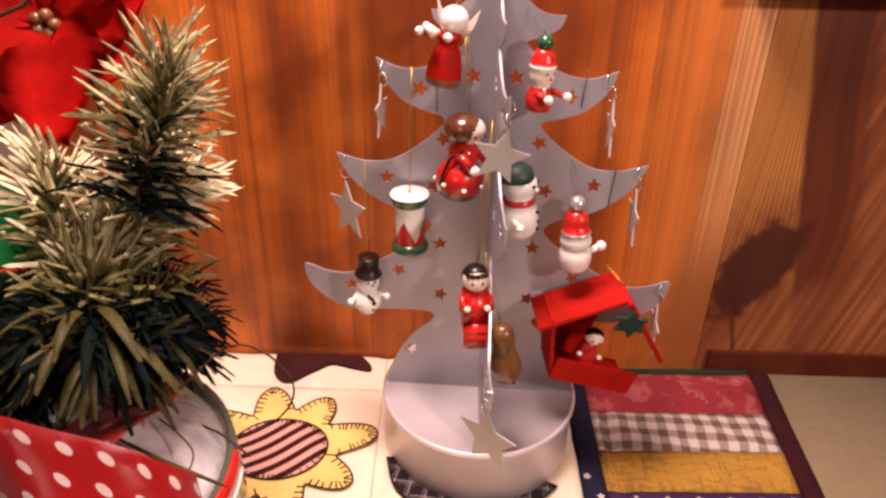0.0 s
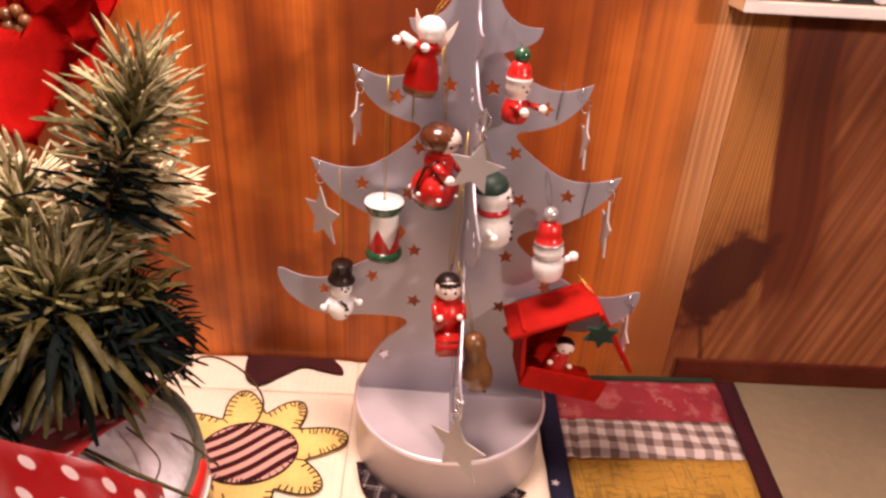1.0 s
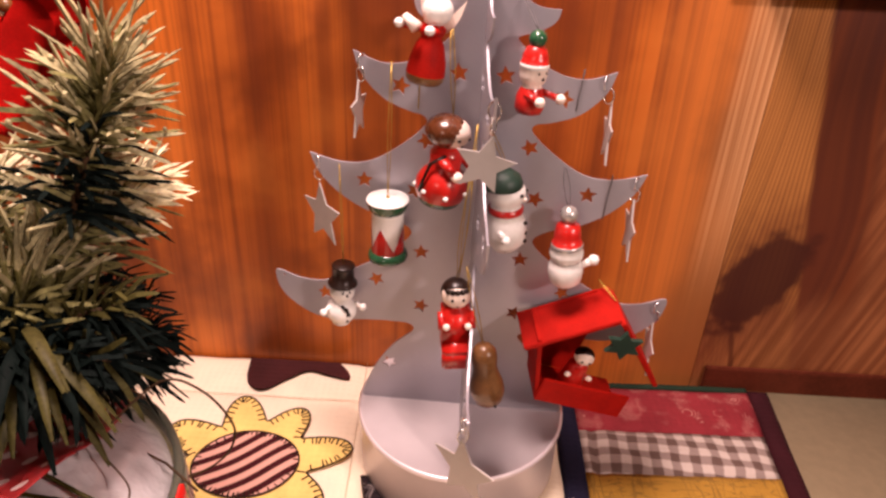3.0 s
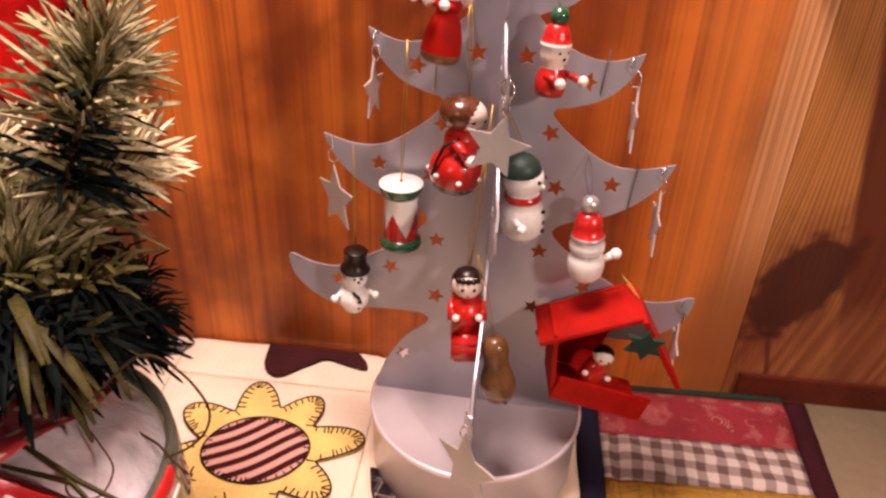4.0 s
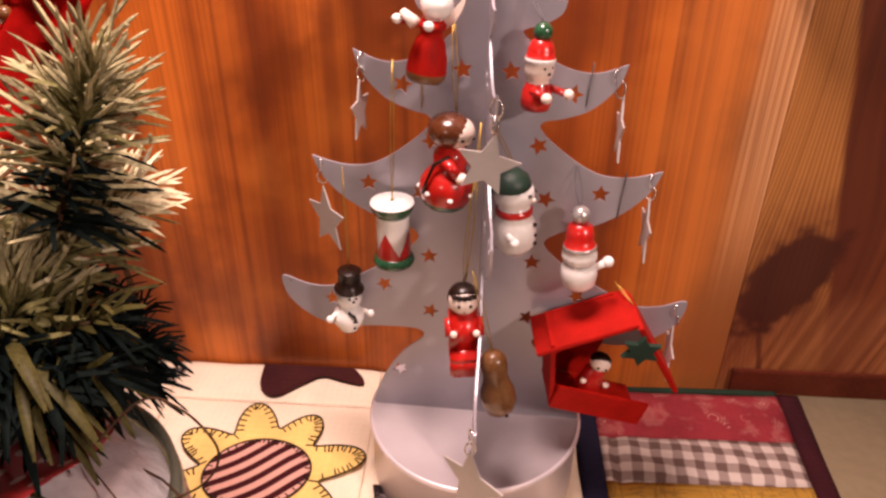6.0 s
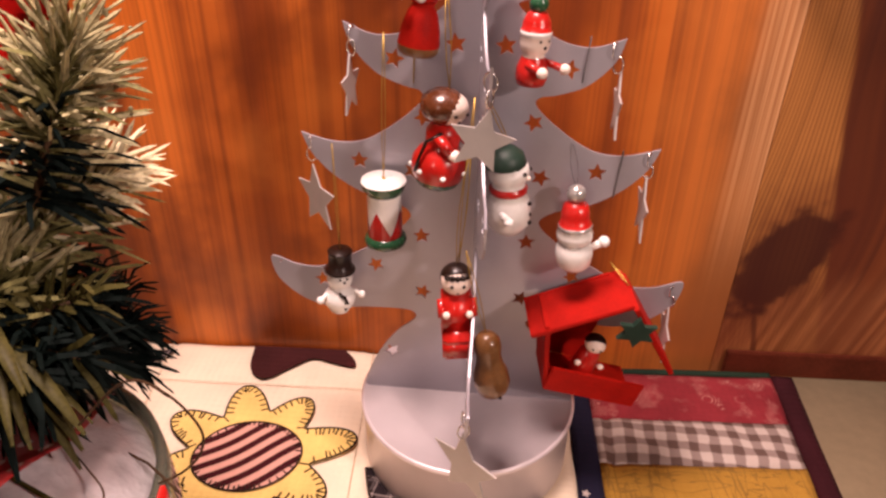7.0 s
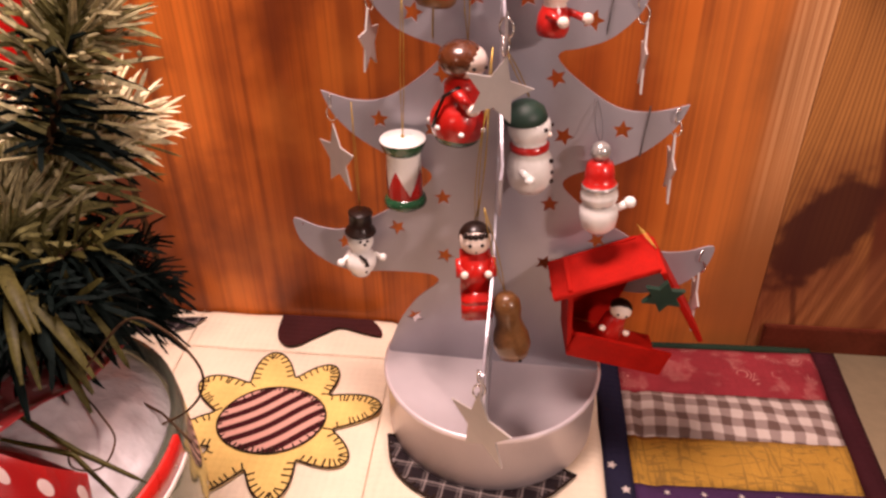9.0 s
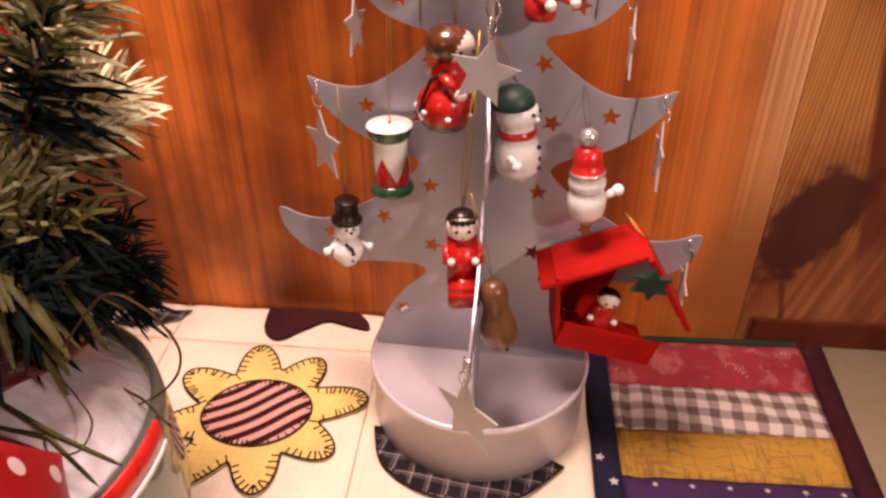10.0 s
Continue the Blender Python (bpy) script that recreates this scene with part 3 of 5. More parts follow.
def blanket_stitch(line, z, every, length, owner):
    """Yarn along an edge, with short stitches that reach inwards."""
    bm = bmesh.new()
    tube(bm, [(x, y, z + 0.004) for x, y in line + line[:1]], 0.00060, sides=5)
    run, last = 0.0, Vector(line[0])
    n = len(line)
    for i, q in enumerate(line):
        q = Vector(q)
        run += (q - last).length
        last = q
        if run > every:
            run = 0.0
            t = (Vector(line[(i + 1) % n]) - Vector(line[i - 1])).normalized()
            inward = Vector((-t.y, t.x)).normalized()
            e = q + (inward + t * random.uniform(-0.2, 0.2)) * length * random.uniform(0.75, 1.1)
            tube(bm, [(q.x, q.y, z + 0.004), (e.x, e.y, z + 0.0042)], 0.00050, sides=4)
    return tagged(part("blanket_stitch", bm, M_STITCH, owner, "black blanket stitch"), kind="stuff")


blanket_stitch(sun_line, 0.0022, 0.0026, 0.0052, petals)
blanket_stitch(disc_line, 0.0031, 0.0028, 0.0034, centre)
bowl = spline([(-0.052, -0.026, 1), (-0.044, -0.050), (-0.022, -0.066), (0.005, -0.071), (0.030, -0.064), (0.051, -0.044, 1), (0.03, -0.035), (0, -0.03)], 6, True)
bowl_patch = applique("bowl_patch", bowl, M_PLAID, 0.0022, "dark plaid bowl shape under the tin")
blanket_stitch(bowl, 0.0028, 0.004, 0.003, bowl_patch)
leaf = spline([(-0.1450, 0.0750, 1), (-0.1420, 0.0535), (-0.1340, 0.0440), (-0.1250, 0.0450), (-0.1140, 0.0555), (-0.1020, 0.0650), (-0.0860, 0.0610), (-0.0730, 0.0585), (-0.0740, 0.0655), (-0.0820, 0.0750, 1)], 6, True)
applique("leaf_patch", leaf, M_LEAF, 0.0024, "dark plum leaf shape")
leaf = spline([(-0.2450, 0.0490), (-0.2240, 0.0470), (-0.2070, 0.0550), (-0.1970, 0.0670, 1), (-0.2140, 0.0650), (-0.2390, 0.0610)], 6, True)
applique("leaf_patch", leaf, M_PLAID, 0.0024, "dark leaf shape with stitched edge")
bm = bmesh.new()
for x0, y0, x1, y1 in ((-0.75, 0.040, 0.066, 0.040), (-0.0628, 0.079, -0.050, -0.34), (-0.204, 0.079, -0.166, -0.34)):
    n = 60
    tube(bm, [(x0 + (x1 - x0) * i / n, y0 + (y1 - y0) * i / n, 0.0039 + 0.0002 * math.sin(i * 1.7)) for i in range(n + 1)], 0.00022, sides=4)
tagged(part("seam", bm, cloth("seam_shade", (0.50, 0.38, 0.24))[0], runner, "quilting seams"), kind="stuff")
bm = bmesh.new()
for k in range(9):
    b2 = sheet([star(0.0028, 0.45, 20 * k, place=(0.0705 + 0.006 * (k % 2), -0.033 - 0.0165 * k + 0.001 * (k % 3)))], 0.0003)
    bmesh.ops.translate(b2, vec=(0, 0, 0.0044), verts=b2.verts)
    me = bpy.data.meshes.new("tmp")
    b2.to_mesh(me)
    b2.free()
    bm.from_mesh(me)
    bpy.data.meshes.remove(me)
tagged(part("star_print", bm, M_PRINTDOT, runner, "pale printed stars", False), kind="stuff")
bm = bmesh.new()
for j in range(3):
    for i in range(6):
        cx, cy = 0.097 + 0.0185 * i + 0.009 * (j % 2), -0.0485 - 0.0125 * j + 0.0005 * i
        b2 = sheet([star(0.0019, 0.28, 90 + 17 * i, 6, (cx, cy))], 0.0003)
        bmesh.ops.translate(b2, vec=(0, 0, 0.0048), verts=b2.verts)
        me = bpy.data.meshes.new("tmp")
        b2.to_mesh(me)
        b2.free()
        bm.from_mesh(me)
        bpy.data.meshes.remove(me)
tagged(part("motif_print", bm, M_PRINTDOT, runner, "pale printed sprigs", False), kind="stuff")

# ---- silver tin tree ----
AX, YAW, BASE_H = 0.0035, -2.5, 0.0398
Z0 = 0.0012
tree = empty("tin_tree", (AX, 0, Z0), "silver-grey metal tree with star cut-outs on round base", "christmas tree")
bm = bmesh.new()
lathe(bm, [(0, 0), (0.0565, 0), (0.0578, 0.0008), (0.0580, BASE_H - 0.0045), (0.0592, BASE_H - 0.004), (0.0594, BASE_H - 0.001), (0.0586, BASE_H - 0.0001), (0.0574, BASE_H - 0.0004), (0.0568, BASE_H - 0.0014), (0, BASE_H - 0.0014)], segments=72)
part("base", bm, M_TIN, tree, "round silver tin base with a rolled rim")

HALF = [(0.0, 0.3230), (0.0015, 0.3131), (0.0045, 0.2972), (0.0075, 0.2863), (0.0130, 0.2724), (0.0215, 0.2660), (0.0315, 0.2655, 1), (0.0295, 0.2600), (0.0225, 0.2551), (0.0165, 0.2531), (0.0150, 0.2506),
        (0.0240, 0.2432), (0.0340, 0.2382), (0.0460, 0.2373), (0.0585, 0.2422, 1), (0.0550, 0.2319), (0.0450, 0.2211), (0.0330, 0.2157), (0.0260, 0.2138), (0.0250, 0.2094),
        (0.0350, 0.1996), (0.0510, 0.1895), (0.0660, 0.1879), (0.0810, 0.1918, 1), (0.0765, 0.1812), (0.0660, 0.1702), (0.0520, 0.1620), (0.0380, 0.1579), (0.0310, 0.1529), (0.0330, 0.1473),
        (0.0440, 0.1376), (0.0580, 0.1289), (0.0760, 0.1191), (0.0900, 0.1191), (0.1015, 0.1233), (0.1035, 0.1202), (0.1000, 0.1092), (0.0880, 0.0983), (0.0730, 0.0937), (0.0560, 0.0952), (0.0400, 0.0957), (0.0310, 0.0947), (0.0290, 0.0901),
        (0.0400, 0.0793), (0.0505, 0.0629), (0.0570, 0.0454), (0.0575, 0.0398, 1)]
HOLES = [(0.0545, 0.1783), (0.0245, 0.2006), (0.0295, 0.1742), (0.0255, 0.1396), (0.0490, 0.1213), (0.0250, 0.1065), (0.0770, 0.1103), (0.0420, 0.0660), (0.037, 0.2265), (0.0105, 0.2338)]


def tree_plate(turn, bent=False):
    right = spline([(x, z - Z0 - 0.0008, *s) for x, z, *s in HALF], 5)
    line = right + [(-x, z) for x, z in right[::-1][:-1]]
    holes = [star(0.0048, 0.47, 90 + 25 * k, 5, (s * x, z - Z0)) for k, (x, z) in enumerate(HOLES) for s in (1, -1)]
    holes += [[(s * (x - 0.0042) + 0.0007 * math.cos(a), z - Z0 - 0.0030 + 0.0007 * math.sin(a)) for a in (math.pi * k / 4 for k in range(8))]
              for x, z in ((0.0585, 0.2422), (0.0810, 0.1917), (0.1030, 0.1224)) for s in (1, -1)]
    bm = pierced([line] + holes, 0.0010)
    if bent:
        for v in bm.verts:
            k = min(1, max(0, v.co.x - 0.012) / 0.046) * min(1, max(0, v.co.y - 0.200) / 0.012)
            v.co.x += 0.0010 * k
            v.co.y -= 0.0030 * k
    bmesh.ops.transform(bm, matrix=Matrix.Rotation(radians(turn), 4, "Z") @ UP, verts=bm.verts)
    return bm


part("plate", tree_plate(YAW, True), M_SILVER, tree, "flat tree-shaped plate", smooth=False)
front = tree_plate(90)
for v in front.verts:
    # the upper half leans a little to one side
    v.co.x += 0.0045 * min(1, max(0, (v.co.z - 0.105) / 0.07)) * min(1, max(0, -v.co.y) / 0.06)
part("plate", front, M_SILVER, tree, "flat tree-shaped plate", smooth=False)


def on_plate(d, z, out=0.0, side=1):
    """A place on the crosswise plate (d along it, out towards the room)."""
    a = radians(YAW)
    return Vector((AX + d * math.cos(a) + out * math.sin(a), d * math.sin(a) - out * math.cos(a), z))


def star_pendant(hook, turn, lean=0.0, size=0.0140, drop=0.0120, sway=0.0):
    """A flat tin star on two wire rings, hung from a tip."""
    ob = empty("star_pendant", hook, "flat champagne tin star hanging from a silver tree tip", "ornament", "tin stars on the tree")
    bm = sheet([star(size, 0.46)], 0.0006, 0.0001)
    m = Matrix.Translation((sway, 0, 0)) @ Matrix.Rotation(radians(turn), 4, "Z") @ Matrix.Translation((0, 0, -drop)) @ Matrix.Rotation(radians(lean), 4, "Y") @ Matrix.Translation((0, 0, -size * 0.9)) @ UP
    bmesh.ops.transform(bm, matrix=m, verts=bm.verts)
    part("star", bm, M_STAR, ob, smooth=False)
    n = (math.cos(radians(turn + 60)), math.sin(radians(turn + 60)), 0)
    bm = bmesh.new()
    loop_wire(bm, (0, 0, -0.0020), 0.0027, 0.00038, n, stretch=1.3)
    part("ring", bm, M_WIRE, ob)
    bm = bmesh.new()
    loop_wire(bm, (sway * 0.5, 0, -0.0080), 0.0024, 0.00038, (n[1], -n[0], 0), stretch=1.5)
    part("ring", bm, M_WIRE, ob)
    return ob


star_pendant(on_plate(-0.0545, 0.2385), 84, 3, 0.0138, sway=-0.0020)
star_pendant(on_plate(0.0555, 0.2355), 86, 5, 0.0150, sway=0.0035)
star_pendant(on_plate(-0.0770, 0.1882), -47, -4, 0.0170, 0.0150)
star_pendant(on_plate(0.0770, 0.1882), 86, 4, 0.0160)
star_pendant(on_plate(0.0990, 0.1190), 84, 3, 0.0160)
star_pendant((AX + 0.0042, -0.0545, 0.2370), 2, 13, 0.0128, 0.0130)
star_pendant((AX - 0.0005, -0.0988, 0.1185), -42, -6, 0.0175, 0.0110)


# ---- painted wooden ornaments ----
def hung(name, bm, mats, place, label, turn=0.0, tilt=0.0, lean=0.0, size=1.0, wide=1.0):
    ob = link_mesh(name, bm, mats)
    ob.matrix_world = Matrix.Translation(place) @ Matrix.Rotation(radians(tilt), 4, "Y") @ Matrix.Rotation(radians(lean), 4, "X") @ Matrix.Rotation(radians(turn), 4, "Z") @ Matrix.Diagonal((size * wide, size * wide, size, 1))
    return tagged(ob, label, "ornament", "painted wooden ornaments on the tree")


def thread(bm, a, b, slot, gap=0.0012):
    """A doubled thread that runs up from a to b."""
    a, b = Vector(a), Vector(b)
    for s in (-1, 1):
        mid = (a + b) / 2 + Vector((s * gap, 0, 0))
        tube(bm, [a, a.lerp(mid, 0.5) + Vector((s * gap * 0.3, 0, 0)), mid, mid.lerp(b, 0.5) + Vector((s * gap * 0.2, 0, 0)), b], 0.00021, slot, 5)


# snowman with a black top hat: origin at its foot
bm = bmesh.new()
lathe(bm, [(0, 0), (0.0050, 0.0004)] + ball_profile(0.0084, 0.0082, 0.95, 8, -60, 52) + ball_profile(0.0068, 0.0205, 0.9, 8, -50, 62), slots=[0] * 24)
lathe(bm, [(0, 0.0255), (0.0078, 0.0255), (0.0082, 0.0262), (0.0078, 0.0272), (0.0060, 0.0278), (0.0060, 0.0365), (0.0064, 0.0372), (0.0058, 0.0378), (0, 0.0378)], slots=[1] * 9)
for s in (-1, 1):
    tube(bm, [(s * 0.007, -0.001, 0.0125), (s * 0.0105, -0.003, 0.0105)], 0.0012, 0)
    ball(bm, (s * 0.0112, -0.0035, 0.0105), 0.0021, 0)
for x, z, r in ((-0.0015, 0.0235, 0.0007), (0.0022, 0.0235, 0.0007), (0.0008, 0.0215, 0.0008), (0.0008, 0.0135, 0.0007), (0.0010, 0.0095, 0.0007), (0.0012, 0.0055, 0.0007)):
    y = -0.0066 if z > 0.017 else -0.0082
    ball(bm, (x, y, z), r, 1, segments=8)
tube(bm, [(-0.002, -0.0068, 0.0155), (0.001, -0.0086, 0.0125), (0.002, -0.0088, 0.0095)], 0.0008, 1)
thread(bm, (0, 0, 0.0375), (-0.002, 0.0085, 0.093), 2, 0.0005)
hung("snowman_ornament", bm, [M_WHITE, M_BLACK, M_GOLD], (-0.0630, -0.0105, 0.1010), "small painted wooden snowman with a glossy black top hat", turn=25, tilt=4, size=0.94)

# toy drum
drum = empty("drum_ornament", (-0.0378, -0.0125, 0.1425), "painted wooden toy drum with red zigzag and green rims", "ornament", "painted wooden ornaments on the tree")
bm = bmesh.new()
lathe(bm, [(0.0075, 0.0050), (0.0078, 0.016), (0.0078, 0.0275)], segments=48)
n = 4
part("shell", bm, M_WHITE, drum, "cream shell")
bm = bmesh.new()
for k in range(n):
    for i in range(6):
        vs = []
        for j in (i, i + 1):
            a = 2 * math.pi * (k + j / 6) / n - 1.9
            top = 0.0075 + 0.0125 * abs(2 * j / 6 - 1)
            vs.append([(0.0080, a, 0.0050), (0.0081, a, top)])
        pts = [bm.verts.new((r * math.cos(a), r * math.sin(a), z)) for r, a, z in (vs[0][0], vs[1][0], vs[1][1], vs[0][1])]
        bm.faces.new(pts)
part("zigzag", bm, M_RED, drum, "red zigzag band")
bm = bmesh.new()
lathe(bm, [(0, 0), (0.0080, 0), (0.0095, 0.0010), (0.0100, 0.0028), (0.0094, 0.0046), (0.0078, 0.0056)], segments=32)
part("lower_rim", bm, M_GREEN, drum, "green lower rim")
bm = bmesh.new()
lathe(bm, [(0.0078, 0.0268), (0.0088, 0.0278), (0.0100, 0.0305), (0.0103, 0.0326)], segments=32)
upper = part("upper_rim", bm, M_GREEN, drum, "green upper rim")
bm = bmesh.new()
lathe(bm, [(0.0103, 0.0326), (0.0100, 0.0335), (0, 0.0337)], segments=32)
part("drumhead", bm, M_WHITE, upper, "white drumhead")
bm = bmesh.new()
thread(bm, (0, 0, 0.0335), (0.0005, 0.0115, 0.0955), 0, 0.0008)
ball(bm, (0, 0, 0.0340), 0.0009)
part("thread", bm, M_GOLD, drum, "gold hanging thread")

# snowman with a red cap and silver bands
bm = bmesh.new()
lathe(bm, [(0, 0), (0.0052, 0.0003), (0.0078, 0.0030), (0.0088, 0.0085), (0.0085, 0.0125), (0.0070, 0.0148), (0.0070, 0.0155), (0.0082, 0.0172), (0.0084, 0.0200), (0.0074, 0.0225),
           (0.0078, 0.0228), (0.0080, 0.0238), (0.0076, 0.0248), (0.0066, 0.0250), (0.0066, 0.0300), (0.0056, 0.0345), (0.0030, 0.0366), (0, 0.0370)],
      slots=[0, 0, 0, 0, 0, 5, 0, 0, 0, 2, 2, 2, 1, 1, 1, 1, 1])
ball(bm, (0, 0, 0.0402), 0.0044, 2)
for s, dz in ((1, 0.0035),):
    tube(bm, [(s * 0.0075, -0.001, 0.0105), (s * 0.0125, -0.003, 0.0105 + dz)], 0.0018, 0, taper=0.0022)
    ball(bm, (s * 0.0132, -0.0033, 0.0108 + dz), 0.0028, 0)
thread(bm, (0, 0, 0.0430), (0.002, 0.0135, 0.0610), 4, 0.0016)
hung("snowman_ornament", bm, [M_WHITE, M_RED, M_GREY, M_BLACK, M_GREYTHREAD, M_GREY], (0.0510, -0.0145, 0.1345), "painted wooden snowman in red cap with white bobble", turn=15, tilt=-4, size=0.97, wide=1.02)

# small figure with red coat, red cap and green bobble
bm = bmesh.new()
lathe(bm, [(0, 0), (0.0060, 0.0004), (0.0070, 0.0030), (0.0068, 0.0080), (0.0050, 0.0130), (0.0045, 0.0142), (0.0060, 0.0160), (0.0066, 0.0190), (0.0064, 0.0222), (0.0068, 0.0228), (0.0068, 0.0245), (0.0062, 0.0248), (0.0060, 0.0280), (0.0045, 0.0315), (0.0030, 0.0328), (0, 0.0330)],
      slots=[1, 1, 1, 1, 0, 0, 0, 0, 3, 3, 1, 1, 1, 1, 1])
ball(bm, (0, 0, 0.0355), 0.0043, 2)
for s in (-1, 1):
    tube(bm, [(s * 0.005, -0.002, 0.0105), (s * 0.0062 + 0.003, -0.0085, 0.0085)], 0.0018, 1)
    ball(bm, (s * 0.0065 + 0.0035, -0.0098, 0.0083), 0.0025, 0)
for x, z, r in ((-0.0022, 0.0207, 0.0006), (0.0022, 0.0207, 0.0006), (0.0002, 0.0180, 0.0008)):
    ball(bm, (x, -math.sqrt(0.0064 ** 2 - x * x), z), r, 5, segments=8)
thread(bm, (0, 0, 0.0390), (0.001, 0.013, 0.0510), 4, 0.0010)
hung("elf_ornament", bm, [M_SKIN, M_RED, M_GREEN, M_WHITE, M_GREYTHREAD, M_BLACK], (0.0243, -0.0130, 0.2215), "painted wooden figure in red coat and green-bobbled cap", turn=38, tilt=2, size=0.90, wide=1.04)

# winged figure with red skirt
bm = bmesh.new()
lathe(bm, [(0, -0.0012), (0.0070, -0.0012), (0.0082, 0.0005), (0.0084, 0.0030), (0.0078, 0.0095), (0.0060, 0.0165), (0.0042, 0.0200), (0.0050, 0.0215), (0.0058, 0.0240), (0.0040, 0.0262), (0.0030, 0.0270)], slots=[2, 2, 2, 1, 1, 1, 1, 1, 1, 0])
ball(bm, (0.0012, -0.001, 0.0325), 0.0066, 0)
for s in (-1, 1):
    tube(bm, [(s * 0.0045, -0.002, 0.0235), (s * 0.007 - 0.004, -0.0075, 0.0245)], 0.0018, 1)
    ball(bm, (s * 0.0068 - 0.0045, -0.0088, 0.0248), 0.0022, 0)
    b2 = sheet([spline([(0, 0, 1), (s * 0.005, 0.005), (s * 0.0105, 0.0135, 1), (s * 0.0085, 0.004), (s * 0.004, -0.003)], 4, True)], 0.0010)
    bmesh.ops.transform(b2, matrix=Matrix.Translation((0, 0.0062, 0.0250)) @ UP, verts=b2.verts)
    me = bpy.data.meshes.new("tmp")
    b2.to_mesh(me)
    b2.free()
    me.polygons.foreach_set("material_index", [3] * len(me.polygons))
    bm.from_mesh(me)
    bpy.data.meshes.remove(me)
tube(bm, [(-0.0095, -0.0085, 0.0285), (-0.003, -0.0100, 0.0250)], 0.0016, 3, 8, 0.0030)
thread(bm, (0, 0, 0.0385), (0.006, 0.010, 0.055), 4, 0.001)
hung("angel_ornament", bm, [M_WHITE, M_REDMATT, M_NUT, M_SKIN, M_GOLD], (-0.0216, -0.0165, 0.2350), "painted wooden winged figure ornament in a red skirt", turn=-20, tilt=8, size=0.90, wide=1.12)

# figure with brown hair and full red dress
bm = bmesh.new()
lathe(bm, [(0, 0), (0.0070, 0.0002), (0.0082, 0.0015), (0.0092, 0.0040), (0.0106, 0.0085), (0.0104, 0.0130), (0.0085, 0.0175), (0.0062, 0.0200), (0.0064, 0.0230), (0.0066, 0.0270), (0.0050, 0.0300), (0.0036, 0.0310)], slots=[2, 2, 2, 1, 1, 1, 1, 1, 1, 1, 1])
lathe(bm, ball_profile(0.0080, 0.0380, 0.95, 12), slots=[0] * 12)
lathe(bm, ball_profile(0.0085, 0.0384, 0.96, 10, -55, 90), (-0.0010, 0.0011, 0), [3] * 10)
for s in (-1, 1):
    tube(bm, [(s * 0.0055, -0.003, 0.0265), (s * 0.0060 + 0.002, -0.0085, 0.0205)], 0.0024, 1)
    ball(bm, (s * 0.0062 + 0.0030, -0.0098, 0.0200), 0.0026, 0)
for k in range(7):
    a = 2 * math.pi * k / 7 + 0.5
    ball(bm, (0.0104 * math.cos(a), 0.0104 * math.sin(a), 0.0085 + 0.001 * (k % 2)), 0.0012, 4, segments=8)
tube(bm, [(-0.0105, 0.002, 0.0085), (-0.0112, 0.0, 0.016), (-0.0085, 0.0, 0.0235), (-0.005, -0.004, 0.0285)], 0.0007, 5)
for x, z, r in ((-0.0028, 0.0372, 0.0008), (0.0028, 0.0372, 0.0008), (0.0, 0.0338, 0.0006)):
    ball(bm, (x, -math.sqrt(0.0079 ** 2 - x * x - (z - 0.038) ** 2), z), r, 5, segments=8)
thread(bm, (0, 0, 0.0460), (0.010, 0.018, 0.086), 6, 0.0014)
hung("doll_ornament", bm, [M_SKIN, M_RED, M_GREEN, M_BROWN, M_WHITE, M_BLACK, M_GOLD], (-0.0135, -0.0200, 0.1785), "painted wooden doll ornament with brown hair and full red dress", turn=48, tilt=7, size=0.92, wide=1.24)

# snowman with a green cap and red scarf
bm = bmesh.new()
lathe(bm, [(0, 0), (0.0050, 0.0004), (0.0080, 0.0045), (0.0086, 0.0100), (0.0078, 0.0160), (0.0066, 0.0190), (0.0070, 0.0194), (0.0072, 0.0212), (0.0062, 0.0222)] + ball_profile(0.0078, 0.0285, 1.0, 8, -42, 90), slots=[0, 0, 0, 0, 0, 2, 2, 2] + [0] * 12)
lathe(bm, [(0.0076, 0.0315), (0.0080, 0.0328), (0.0068, 0.0368), (0.0040, 0.0392), (0, 0.0400)], (-0.0008, 0.0012, 0), [1] * 4)
for s in (-1, 1):
    tube(bm, [(s * 0.0070, 0, 0.0130), (s * 0.0084, -0.003, 0.0100)], 0.0016, 0)
    ball(bm, (s * 0.0086, -0.0035, 0.0096), 0.0019, 0)
for x, z, r, c in ((-0.0028, 0.0295, 0.0009, 3), (0.0028, 0.0295, 0.0009, 3), (0.0, 0.0265, 0.0011, 4), (0.0, 0.0150, 0.0010, 3), (0.0, 0.0100, 0.0010, 3), (0.0, 0.0060, 0.0010, 3)):
    ball(bm, (x, -math.sqrt(max(0.0078 ** 2 - x * x - max(z - 0.0285, -0.01) ** 2, 0)) if z > 0.022 else -0.0083, z), r, c, segments=8)
thread(bm, (0, 0, 0.0410), (-0.006, 0.006, 0.062), 5, 0.0014)
hung("snowman_ornament", bm, [M_WHITE, M_DARKGREEN, M_RED, M_BLACK, M_SKIN, M_GOLD], (0.0190, -0.0200, 0.1563), "painted wooden snowman with green cap and red scarf", turn=68, tilt=-3, size=1.03, wide=1.14)

